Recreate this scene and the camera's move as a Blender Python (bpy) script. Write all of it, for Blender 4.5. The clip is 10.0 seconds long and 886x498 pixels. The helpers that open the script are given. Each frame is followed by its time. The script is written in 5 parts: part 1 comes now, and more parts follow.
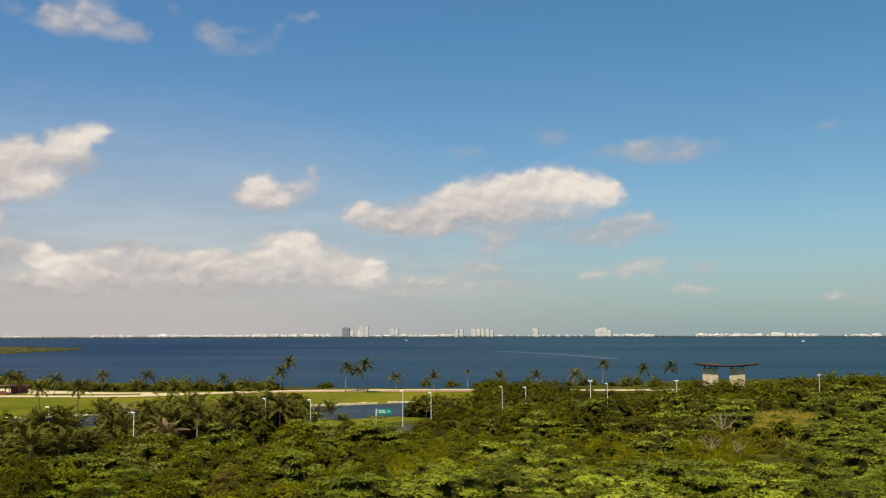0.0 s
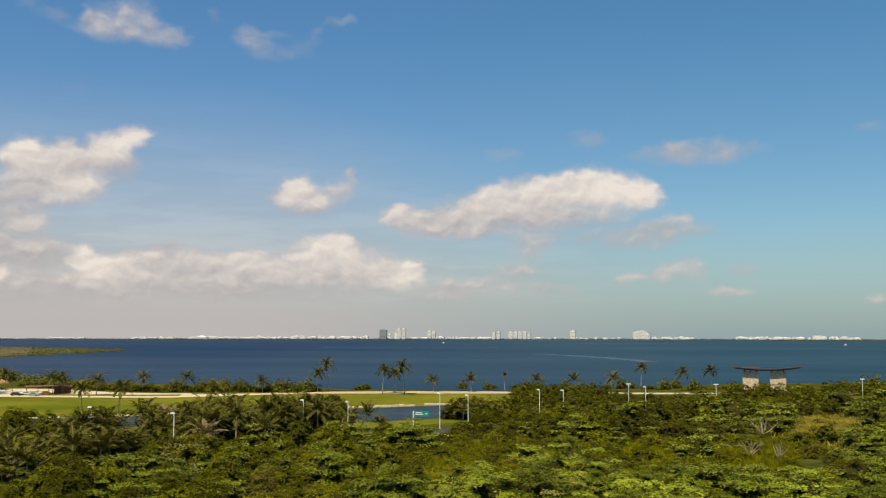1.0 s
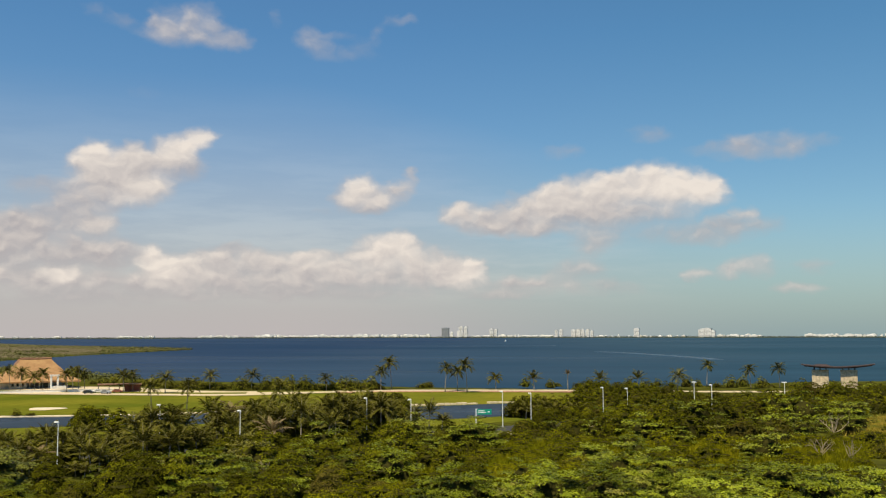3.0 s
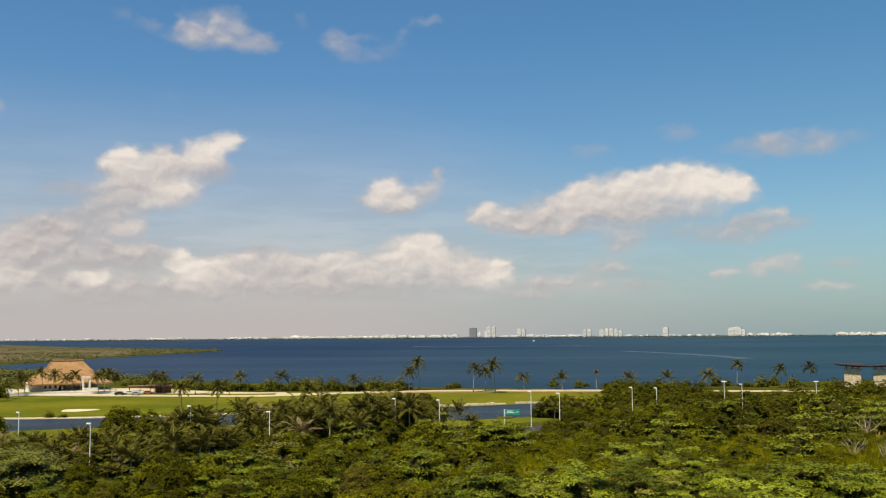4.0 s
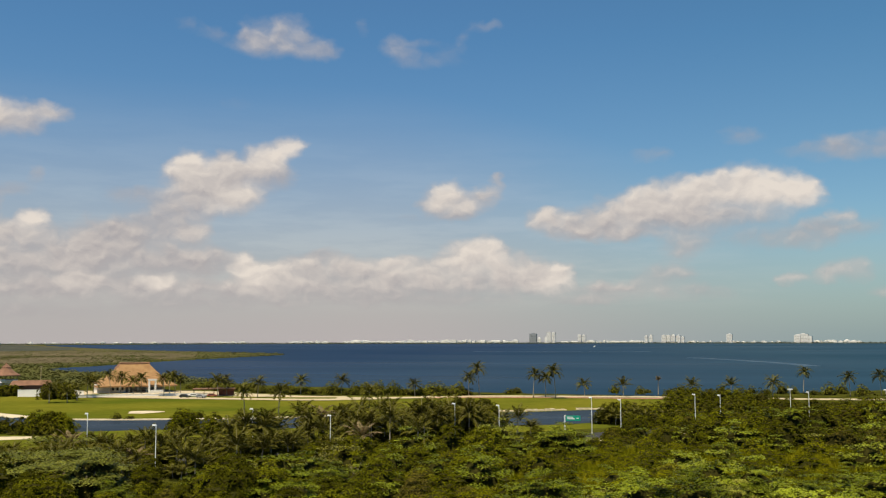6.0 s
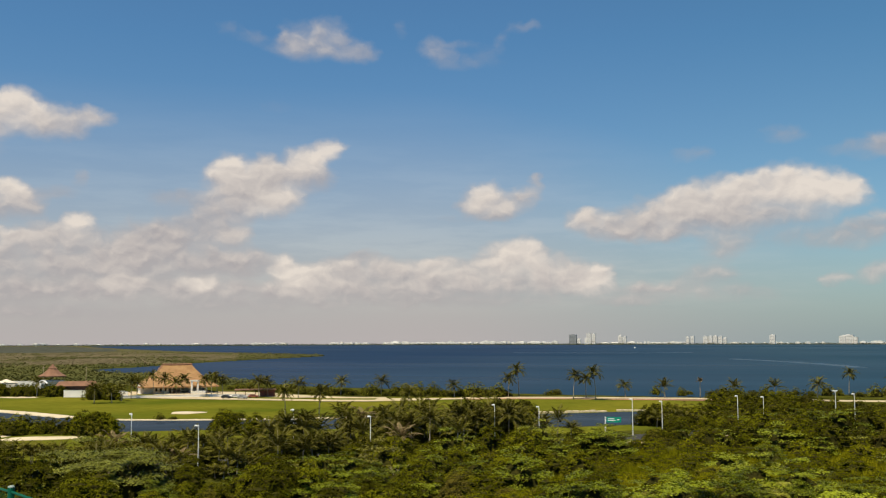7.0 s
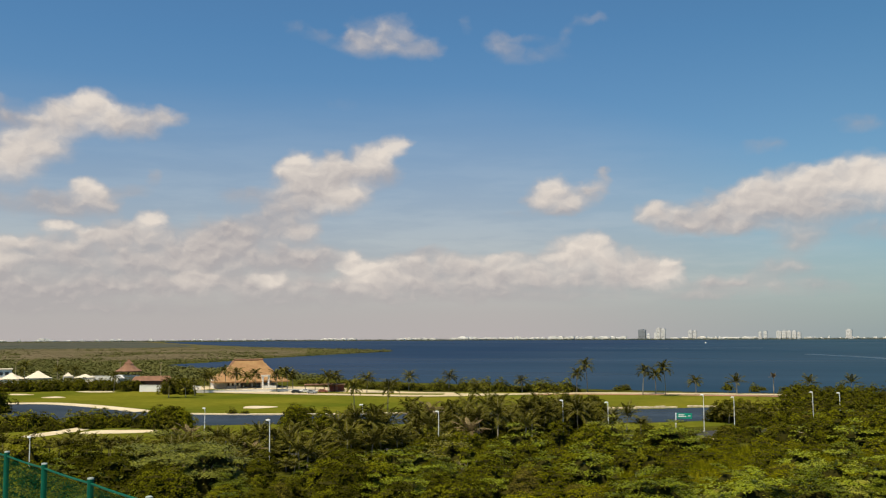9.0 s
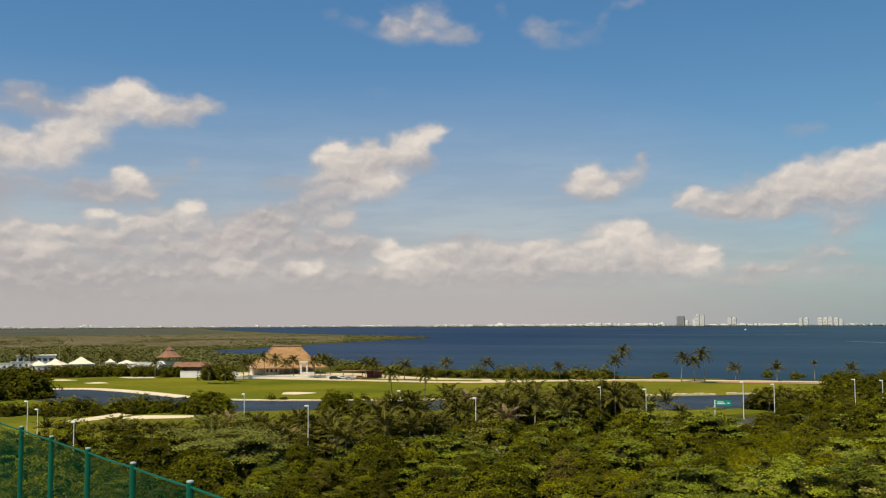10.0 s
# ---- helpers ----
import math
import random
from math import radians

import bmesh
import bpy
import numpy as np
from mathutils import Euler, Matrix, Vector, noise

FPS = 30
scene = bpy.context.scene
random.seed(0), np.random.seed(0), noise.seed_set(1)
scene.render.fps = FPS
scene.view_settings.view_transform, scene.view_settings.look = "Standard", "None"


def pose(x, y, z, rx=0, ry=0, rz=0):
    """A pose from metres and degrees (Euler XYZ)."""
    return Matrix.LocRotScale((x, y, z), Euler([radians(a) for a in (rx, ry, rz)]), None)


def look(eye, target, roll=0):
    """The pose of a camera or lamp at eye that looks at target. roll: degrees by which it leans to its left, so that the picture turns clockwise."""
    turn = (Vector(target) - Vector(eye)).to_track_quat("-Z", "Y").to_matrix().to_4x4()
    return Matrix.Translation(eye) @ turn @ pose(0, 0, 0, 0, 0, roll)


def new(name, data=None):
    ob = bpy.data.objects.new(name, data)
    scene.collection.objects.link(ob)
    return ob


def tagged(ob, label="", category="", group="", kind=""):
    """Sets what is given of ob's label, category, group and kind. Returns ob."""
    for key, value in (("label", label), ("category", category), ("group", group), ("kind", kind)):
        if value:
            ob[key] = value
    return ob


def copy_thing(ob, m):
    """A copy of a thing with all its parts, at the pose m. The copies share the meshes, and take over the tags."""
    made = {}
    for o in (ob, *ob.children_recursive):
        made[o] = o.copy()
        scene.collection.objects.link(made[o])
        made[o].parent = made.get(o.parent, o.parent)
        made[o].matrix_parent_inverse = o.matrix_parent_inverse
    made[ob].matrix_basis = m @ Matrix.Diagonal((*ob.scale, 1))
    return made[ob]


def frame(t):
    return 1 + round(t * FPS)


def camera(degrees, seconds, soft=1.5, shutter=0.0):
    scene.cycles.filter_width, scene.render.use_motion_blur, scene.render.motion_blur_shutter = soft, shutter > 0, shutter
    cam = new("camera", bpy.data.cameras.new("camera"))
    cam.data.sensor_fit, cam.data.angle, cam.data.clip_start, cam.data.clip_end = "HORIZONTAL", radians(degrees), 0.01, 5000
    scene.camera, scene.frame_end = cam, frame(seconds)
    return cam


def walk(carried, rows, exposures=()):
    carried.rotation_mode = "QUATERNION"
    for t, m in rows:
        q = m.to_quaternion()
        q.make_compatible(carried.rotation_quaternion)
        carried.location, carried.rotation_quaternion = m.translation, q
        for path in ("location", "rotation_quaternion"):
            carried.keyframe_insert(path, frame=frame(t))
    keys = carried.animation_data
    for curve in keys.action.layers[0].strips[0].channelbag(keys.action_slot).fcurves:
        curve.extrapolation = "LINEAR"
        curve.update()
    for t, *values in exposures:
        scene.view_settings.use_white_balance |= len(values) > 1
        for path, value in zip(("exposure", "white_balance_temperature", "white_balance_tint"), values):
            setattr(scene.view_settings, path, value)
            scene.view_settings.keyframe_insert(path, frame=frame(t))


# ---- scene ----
EYE = 25.0
cam = camera(48.25, 10.0, soft=1.2)
# seconds, turn to the left, upward tilt, lean (degrees); the camera turns where it stands
ROWS = [
    (0.0, 0.000, 4.775, -0.109),
    (0.5, 0.893, 4.850, -0.075),
    (1.0, 2.151, 4.910, 0.067),
    (1.5, 3.490, 4.860, -0.120),
    (2.0, 3.972, 4.809, 0.015),
    (2.5, 5.199, 4.813, -0.046),
    (2.7, 5.385, 4.813, -0.060),
    (3.8, 7.020, 4.800, -0.370),
    (4.0, 7.292, 4.832, -0.415),
    (4.5, 7.984, 5.076, -0.525),
    (5.0, 9.175, 5.182, -0.408),
    (5.5, 10.105, 5.281, -0.142),
    (5.7, 10.330, 5.205, -0.120),
    (6.8, 12.510, 5.160, -0.140),
    (7.0, 13.030, 5.209, -0.148),
    (7.5, 14.254, 5.265, -0.050),
    (8.0, 15.269, 5.243, -0.231),
    (8.5, 15.917, 5.346, -0.195),
    (9.0, 16.906, 4.953, -0.236),
    (9.5, 17.640, 4.505, -0.080),
    (10.0, 19.043, 4.197, -0.231),
]
walk(cam, [(t, pose(0, 0, EYE, 90 + tilt, 0, turn) @ pose(0, 0, 0, 0, 0, lean)) for t, turn, tilt, lean in ROWS], [(0.0, 0.0), (4.5, 0.02), (5.0, 0.03), (5.5, -0.09), (7.5, -0.12), (10.0, -0.12)])

# ---- sky and sun ----
SUN_AZ, SUN_EL = -158.0, 64.0        # degrees, azimuth to the right of straight ahead
scene.view_settings.exposure = 0.0


def at(az, d, z=0.0):
    """A place az degrees to the right of straight ahead and d metres off."""
    return Vector((d * math.sin(radians(az)), d * math.cos(radians(az)), z))


# clouds: azimuth, elevation, half width, half height (degrees), weight, brightness
LONG_CLOUD = [(-4.6, 6.83, 1.24, 0.72, 1.4, 0.75), (-2.89, 6.28, 1.97, 0.65, 1.1, 0.5), (-0.75, 6.61, 1.98, 0.92, 1.3, 0.6), (0.4, 7.52, 1.38, 0.85, 1.4, 0.8), (2.32, 7.71, 1.81, 1.11, 1.6, 0.75), (3.96, 8.08, 1.48, 0.98, 1.6, 0.8), (5.83, 8.32, 1.47, 1.1, 1.8, 0.85), (7.69, 8.09, 1.68, 1.1, 1.9, 1.0), (9.3, 7.86, 1.22, 0.77, 1.7, 1.0), (3.69, 6.65, 3.11, 0.72, 0.9, 0.45), (7.12, 6.8, 1.94, 0.58, 0.4, 0.4), (-0.92, 5.89, 3.61, 0.43, 0.7, 0.4), (2.05, 7.19, 3.94, 0.85, 0.8, 0.5)]
UNDER_LONG = [(11.35, 6.55, 0.68, 0.38, 0.68, 0.8), (11.74, 5.87, 2.08, 0.61, 0.3, 0.3), (9.51, 5.47, 1.53, 0.7, 0.48, 0.4), (6.94, 5.41, 2.33, 0.78, 0.3, 0.3), (3.29, 5.42, 1.65, 0.71, 0.45, 0.45), (2.76, 4.77, 1.18, 0.51, 0.33, 0.4), (10.48, 5.99, 2.67, 0.93, 0.18, 0.3)]
EAST_HIGH = [(1.24, 10.25, 1.29, 0.55, 0.26, 0.2), (6.36, 11.15, 1.62, 0.58, 0.26, 0.2), (9.91, 10.18, 2.09, 0.58, 0.21, 0.25), (11.51, 10.38, 1.4, 0.82, 0.36, 0.4), (13.88, 10.28, 1.14, 0.82, 0.34, 0.4), (15.58, 10.41, 1.36, 0.53, 0.14, 0.2), (21.56, 11.01, 1.27, 0.43, 0.16, 0.2), (12.77, 9.91, 2.45, 0.49, 0.21, 0.2)]
EAST_LOW = [(2.03, 3.66, 1.65, 0.63, 0.42, 0.5), (-0.26, 2.82, 3.14, 0.59, 0.38, 0.5), (8.52, 3.15, 1.0, 0.35, 0.48, 0.7), (10.31, 3.33, 0.76, 0.5, 0.42, 0.6), (11.61, 3.63, 1.51, 0.69, 0.54, 0.6), (14.81, 3.57, 1.18, 0.49, 0.32, 0.5), (13.86, 2.38, 1.48, 0.38, 0.54, 0.7), (21.68, 1.89, 1.08, 0.33, 0.42, 0.7), (23.21, 1.63, 0.93, 0.29, 0.24, 0.5), (-2.23, 2.16, 2.35, 0.39, 0.38, 0.5), (3.66, 2.51, 2.35, 0.7, 0.26, 0.4), (23.79, 2.55, 1.31, 0.36, 0.16, 0.4)]
ARM_CLOUD = [(-25.27, 9.63, 1.08, 0.74, 1.6, 1.0), (-24.14, 9.06, 1.82, 1.0, 1.4, 0.6), (-23.31, 10.22, 0.61, 0.5, 1.0, 0.7), (-22.06, 9.45, 1.55, 0.88, 1.3, 0.6), (-20.82, 10.19, 1.19, 0.69, 1.7, 0.95), (-19.7, 10.89, 0.82, 0.54, 1.6, 1.0), (-22.9, 7.91, 1.41, 0.82, 1.5, 0.85), (-24.94, 8.09, 1.8, 1.12, 1.2, 0.55), (-25.96, 6.87, 1.78, 0.99, 0.8, 0.4), (-25.1, 5.75, 1.08, 0.56, 1.0, 0.7), (-28.61, 8.09, 1.44, 0.4, 0.16, 0.2), (-23.58, 8.45, 2.44, 1.25, 0.9, 0.6), (-20.18, 9.19, 0.94, 0.76, 0.5, 0.3)]
LEFT_BANK = [(-28.85, 5.79, 3.42, 0.79, 0.6, 0.35), (-29.96, 4.91, 1.96, 0.73, 0.8, 0.5), (-30.69, 3.08, 1.16, 0.54, 1.1, 0.9), (-26.82, 3.2, 0.93, 0.43, 1.3, 1.0), (-28.23, 4.13, 3.44, 0.98, 0.7, 0.4), (-31.33, 4.36, 1.65, 0.9, 0.8, 0.5), (-29.05, 2.74, 5.65, 0.55, 0.7, 0.5), (-25.02, 4.35, 2.68, 0.87, 0.6, 0.35)]
LOW_BANK = [(-22.23, 4.29, 0.8, 0.57, 1.4, 0.95), (-21.36, 3.45, 1.11, 0.83, 1.6, 1.0), (-20.05, 3.58, 1.06, 0.77, 1.4, 0.85), (-18.55, 3.88, 1.58, 0.77, 1.0, 0.6), (-17.86, 4.76, 1.33, 0.45, 0.3, 0.3), (-16.0, 4.06, 1.6, 0.71, 1.0, 0.6), (-13.42, 4.32, 1.1, 0.49, 1.3, 0.85), (-14.39, 3.48, 2.58, 0.71, 1.0, 0.55), (-11.47, 3.8, 1.63, 0.78, 1.1, 0.65), (-9.67, 4.45, 1.25, 0.98, 1.5, 0.8), (-8.29, 4.84, 1.12, 0.92, 1.7, 0.95), (-7.21, 3.91, 1.64, 1.05, 1.3, 0.65), (-5.51, 3.51, 1.31, 0.85, 1.2, 0.6)]
BANK_FOOT = [(-4.13, 3.69, 0.85, 0.59, 1.7, 1.0), (-4.66, 3.11, 1.18, 0.59, 1.4, 0.95), (-9.51, 3.08, 4.25, 0.59, 0.8, 0.55), (-22.88, 2.8, 4.25, 0.57, 0.6, 0.4), (-16.63, 2.76, 5.41, 0.52, 0.6, 0.45), (-1.51, 2.81, 1.94, 0.39, 0.3, 0.5), (-13.42, 2.18, 8.36, 0.45, 0.35, 0.35), (-24.38, 2.01, 7.75, 0.5, 0.35, 0.35), (-19.17, 3.14, 3.14, 0.64, 0.7, 0.5)]
CURL_CLOUD = [(-10.67, 8.11, 1.12, 0.78, 1.4, 0.9), (-11.33, 7.65, 0.85, 0.52, 1.0, 0.6), (-9.56, 7.52, 1.25, 0.65, 1.3, 0.65), (-8.3, 8.17, 0.79, 0.59, 0.8, 0.6), (-7.54, 8.91, 0.43, 0.55, 0.4, 0.5), (-7.37, 9.43, 0.36, 0.33, 0.25, 0.4), (-12.25, 6.87, 1.47, 0.33, 0.14, 0.2), (-10.15, 7.0, 1.12, 0.33, 0.5, 0.3)]
HIGH_CLOUDS = [(-20.03, 17.43, 1.28, 0.99, 0.42, 0.6), (-22.05, 17.13, 0.94, 0.98, 0.34, 0.45), (-20.84, 16.47, 2.37, 0.76, 0.41, 0.5), (-18.67, 16.53, 1.61, 0.85, 0.32, 0.4), (-17.38, 16.28, 1.14, 0.54, 0.19, 0.3), (-24.04, 16.89, 1.0, 0.56, 0.17, 0.2), (-25.42, 17.38, 1.14, 0.63, 0.13, 0.2), (-13.44, 16.59, 1.16, 0.86, 0.32, 0.45), (-12.22, 15.89, 1.49, 0.55, 0.19, 0.35), (-11.79, 16.93, 1.25, 0.39, 0.13, 0.3), (-10.12, 16.23, 1.33, 0.94, 0.13, 0.2), (-9.45, 17.33, 1.09, 0.47, 0.14, 0.3), (-8.11, 17.89, 1.34, 0.35, 0.19, 0.4), (-15.59, 17.67, 0.62, 0.85, 0.13, 0.3), (-22.74, 13.32, 2.13, 0.66, 0.09, 0.2)]
WEST_CLOUD = [(-36.73, 12.67, 1.09, 0.78, 1.6, 1.0), (-38.27, 11.74, 1.57, 1.09, 1.4, 0.7), (-35.81, 11.89, 1.55, 0.98, 1.3, 0.75), (-34.51, 11.47, 1.5, 0.66, 0.8, 0.5), (-32.91, 12.11, 1.13, 0.46, 0.9, 0.65), (-39.41, 10.3, 1.79, 1.09, 1.4, 0.75), (-40.77, 9.34, 1.51, 1.09, 1.4, 0.8), (-42.57, 9.17, 1.3, 0.95, 1.4, 0.75), (-42.26, 11.99, 1.6, 0.94, 0.6, 0.3), (-40.59, 11.37, 1.52, 0.57, 0.5, 0.3), (-44.44, 9.22, 1.72, 1.24, 1.2, 0.6), (-44.77, 11.24, 1.43, 1.23, 0.7, 0.3)]
WEST_PUFFS = [(-36.82, 7.94, 0.94, 0.59, 1.4, 1.0), (-36.09, 7.35, 1.01, 0.77, 1, 0.55), (-38.17, 7.09, 1.98, 0.76, 0.78, 0.35), (-33.27, 8.89, 0.42, 0.71, 0.26, 0.3), (-34.58, 7.97, 1.89, 0.49, 0.21, 0.2), (-41.63, 7.3, 2.83, 0.88, 0.33, 0.2), (-44.37, 6.86, 2.11, 1.32, 0.52, 0.3), (-28.29, 7.75, 1.8, 0.58, 0.18, 0.2)]
WEST_BANK = [(-33.42, 6.42, 0.78, 0.5, 1.5, 1.0), (-34.54, 5.64, 1.92, 0.73, 1.0, 0.55), (-38.14, 5.94, 1.05, 0.29, 1.3, 0.95), (-36.48, 5.59, 0.94, 0.39, 1.1, 0.7), (-40.1, 4.93, 1.38, 0.38, 1.1, 0.85), (-41.33, 4.23, 1.12, 0.7, 1.1, 0.8), (-42.74, 4.91, 1.16, 0.82, 1.0, 0.6), (-37.52, 4.32, 4.03, 1.3, 1.0, 0.45), (-41.81, 3.22, 2.63, 1.08, 0.9, 0.4), (-31.74, 4.1, 0.98, 0.74, 0.9, 0.6), (-30.49, 4.76, 2.98, 1.41, 0.7, 0.4), (-33.59, 3.95, 1.94, 1.0, 0.9, 0.45), (-28.27, 5.88, 2.35, 1.02, 0.5, 0.35)]
WEST_FOOT = [(-30.47, 3.15, 1.26, 0.42, 0.9, 0.65), (-34.49, 2.67, 6.67, 0.69, 0.7, 0.4), (-40.37, 2.18, 5.67, 0.73, 0.6, 0.35), (-44.82, 3.89, 2.39, 1.47, 0.9, 0.4), (-45.3, 2.11, 3.16, 0.88, 0.6, 0.35), (-35.98, 1.44, 8.92, 0.5, 0.35, 0.3), (-25.04, 4.22, 1.95, 0.98, 0.5, 0.4)]
BLOBS = LONG_CLOUD + UNDER_LONG + EAST_HIGH + EAST_LOW + ARM_CLOUD + LEFT_BANK + LOW_BANK + BANK_FOOT + CURL_CLOUD + HIGH_CLOUDS + WEST_CLOUD + WEST_PUFFS + WEST_BANK + WEST_FOOT

world = bpy.data.worlds.new("world")
scene.world = world
world.use_nodes = True
wn, wl = world.node_tree.nodes, world.node_tree.links
wn.clear()


def joined(n, inputs):
    """Join or set the inputs of a node of the sky."""
    for i, v in enumerate(inputs):
        if isinstance(v, bpy.types.NodeSocket):
            wl.new(v, n.inputs[i])
        elif v is not None:
            n.inputs[i].default_value = v
    return n


def m1(op, *v, clamp=False):
    n = joined(wn.new("ShaderNodeMath"), v)
    n.operation, n.use_clamp = op, clamp
    return n.outputs[0]


def v3(op, *v, out=0):
    n = joined(wn.new("ShaderNodeVectorMath"), v)
    n.operation = op
    return n.outputs[out]


def ramp(value, lo, hi, a=0.0, b=1.0, smooth=True):
    n = wn.new("ShaderNodeMapRange")
    n.interpolation_type = "SMOOTHSTEP" if smooth else "LINEAR"
    wl.new(value, n.inputs[0])
    for i, v in enumerate((lo, hi, a, b)):
        n.inputs[1 + i].default_value = v
    return n.outputs[0]


def mixc(f, a, b):
    n = wn.new("ShaderNodeMix")
    n.data_type = "RGBA"
    for i, v in ((0, f), (6, a), (7, b)):
        if isinstance(v, bpy.types.NodeSocket):
            wl.new(v, n.inputs[i])
        else:
            n.inputs[i].default_value = v
    return n.outputs[2]


sky = wn.new("ShaderNodeTexSky")
sky.sky_type, sky.sun_disc = "NISHITA", False
sky.sun_elevation, sky.sun_rotation = radians(SUN_EL), radians(SUN_AZ)
sky.altitude, sky.air_density, sky.dust_density, sky.ozone_density = 10, 1.0, 0.6, 1.5
way = wn.new("ShaderNodeTexCoord").outputs["Generated"]
sep = wn.new("ShaderNodeSeparateXYZ")
wl.new(way, sep.inputs[0])
AZ = m1("MULTIPLY", m1("ARCTAN2", sep.outputs[0], sep.outputs[1]), 57.29578)
EL = m1("MULTIPLY", m1("ARCSINE", sep.outputs[2]), 57.29578)
flat = wn.new("ShaderNodeCombineXYZ")
wl.new(AZ, flat.inputs[0])
wl.new(m1("MULTIPLY", EL, 1.35), flat.inputs[1])


def fbm(p, scale, detail, rough=0.5):
    return joined(wn.new("ShaderNodeTexNoise"), (p, None, scale, detail, rough, 2.1)).outputs[0]


def lumps(p):
    """Rounded heads at three sizes, about zero."""
    n = wn.new("ShaderNodeTexVoronoi")
    n.voronoi_dimensions, n.feature = "2D", "SMOOTH_F1"
    wl.new(p, n.inputs["Vector"])
    n.inputs["Scale"].default_value, n.inputs["Smoothness"].default_value = 0.85, 0.7
    heads = m1("MULTIPLY_ADD", n.outputs["Distance"], -1.0, 0.42)
    return m1("MULTIPLY_ADD", m1("SUBTRACT", fbm(p, 0.9, 2.8, 0.5), 0.5), 2.1, heads)


# a slight swirl, so that no edge is an ellipse
swirl = joined(wn.new("ShaderNodeTexNoise"), (flat.outputs[0], None, 0.75, 3.5, 0.5, 2.0)).outputs["Color"]
bent = v3("MULTIPLY_ADD", v3("SUBTRACT", swirl, (0.5, 0.5, 0.5)), (1.5, 1.2, 0), flat.outputs[0])
heap = lumps(bent)
lit_heap = lumps(v3("ADD", bent, (-0.16, 0.36, 0)))
bsep = wn.new("ShaderNodeSeparateXYZ")
wl.new(bent, bsep.inputs[0])
azv, elv = wn.new("ShaderNodeCombineXYZ"), wn.new("ShaderNodeCombineXYZ")
elw = m1("MULTIPLY", bsep.outputs[1], 1 / 1.35)
for i in range(3):
    wl.new(bsep.outputs[0], azv.inputs[i])
    wl.new(elw, elv.inputs[i])
azv, elv = azv.outputs[0], elv.outputs[0]
mass, lift, gleam = None, None, None
while len(BLOBS) % 3:
    BLOBS.append((0, 80, 1, 1, 0, 0))
for k in range(0, len(BLOBS), 3):
    a, e, ra, re, w, br = zip(*BLOBS[k:k + 3])
    dx = v3("MULTIPLY_ADD", azv, [1 / r for r in ra], [-q / r for q, r in zip(a, ra)])
    dy = v3("MULTIPLY_ADD", elv, [1 / r for r in re], [-q / r for q, r in zip(e, re)])
    q = v3("MULTIPLY_ADD", dy, dy, v3("MULTIPLY", dx, dx))
    g = v3("MAXIMUM", v3("MULTIPLY_ADD", q, (-0.175, -0.175, -0.175), (1, 1, 1)), (0, 0, 0))
    for _ in range(3):
        g = v3("MULTIPLY", g, g)
    s = v3("DOT_PRODUCT", g, w, out=1)
    u = v3("DOT_PRODUCT", v3("MULTIPLY", g, dy), w, out=1)
    b = v3("DOT_PRODUCT", g, [p * r for p, r in zip(w, br)], out=1)
    mass = s if mass is None else m1("ADD", mass, s)
    lift = u if lift is None else m1("ADD", lift, u)
    gleam = b if gleam is None else m1("ADD", gleam, b)
core = m1("MULTIPLY_ADD", m1("LOGARITHM", m1("ADD", mass, 0.0004), 2.71828), 0.5, 1.0)
rise = m1("DIVIDE", lift, m1("ADD", mass, 0.02))
gleam = m1("DIVIDE", gleam, m1("ADD", mass, 0.01))
height = ramp(rise, -0.9, 0.5)
body = m1("MULTIPLY_ADD", heap, m1("MULTIPLY_ADD", height, 0.30, 0.22), core)
west = ramp(AZ, 18.0, -16.0)
# crisper heads, bases that melt into the haze
edge = m1("DIVIDE", m1("ADD", body, 0.50), m1("MULTIPLY_ADD", height, -0.35, 2.15), clamp=True)
cover = m1("MULTIPLY", ramp(edge, 0.0, 1.0), ramp(core, -0.4, 0.8, 0.6, 0.96))
# lit heads and thick parts, greyer bases and thin edges
relief = m1("SUBTRACT", heap, lit_heap)
light = m1("ADD", m1("MULTIPLY_ADD", rise, 0.30, m1("MULTIPLY", relief, 0.5)), m1("MULTIPLY_ADD", gleam, 1.6, -0.45))
shade = m1("MULTIPLY", ramp(light, 0.0, 1.25, smooth=False), ramp(body, 0.0, 1.1, 0.35, 1.0))
CLOUD_DARK, CLOUD_LIT = (0.46, 0.425, 0.425, 1), (0.86, 0.77, 0.68, 1)
cloud = mixc(shade, CLOUD_DARK, CLOUD_LIT)
# pale haze over the horizon, thicker towards the left
haze_top = m1("MULTIPLY_ADD", west, 7.5, 7.0)
haze = m1("POWER", m1("SUBTRACT", 1.0, m1("DIVIDE", m1("MAXIMUM", EL, 0.0), haze_top), clamp=True), 1.3)
haze = m1("MULTIPLY", haze, m1("MULTIPLY_ADD", west, 0.22, 0.75))
SKY_GAIN = 0.0935
tint = mixc(ramp(EL, 3.0, 17.0, smooth=False), (0.80, 0.98, 1.03, 1), (0.565, 0.97, 1.115, 1))
warm = mixc(west, (1.0, 1.0, 1.0, 1), (1.06, 1.0, 1.045, 1))
sky_tint = v3("SCALE", v3("MULTIPLY", v3("MULTIPLY", sky.outputs[0], tint), warm))
sky_tint.node.inputs[3].default_value = SKY_GAIN
HAZE = mixc(west, (0.275, 0.37, 0.39, 1), (0.51, 0.468, 0.458, 1))
veil = joined(wn.new("ShaderNodeTexNoise"), (v3("MULTIPLY", flat.outputs[0], (0.10, 0.45, 0)), None, 1.0, 6.0, 0.6, 2.0)).outputs[0]
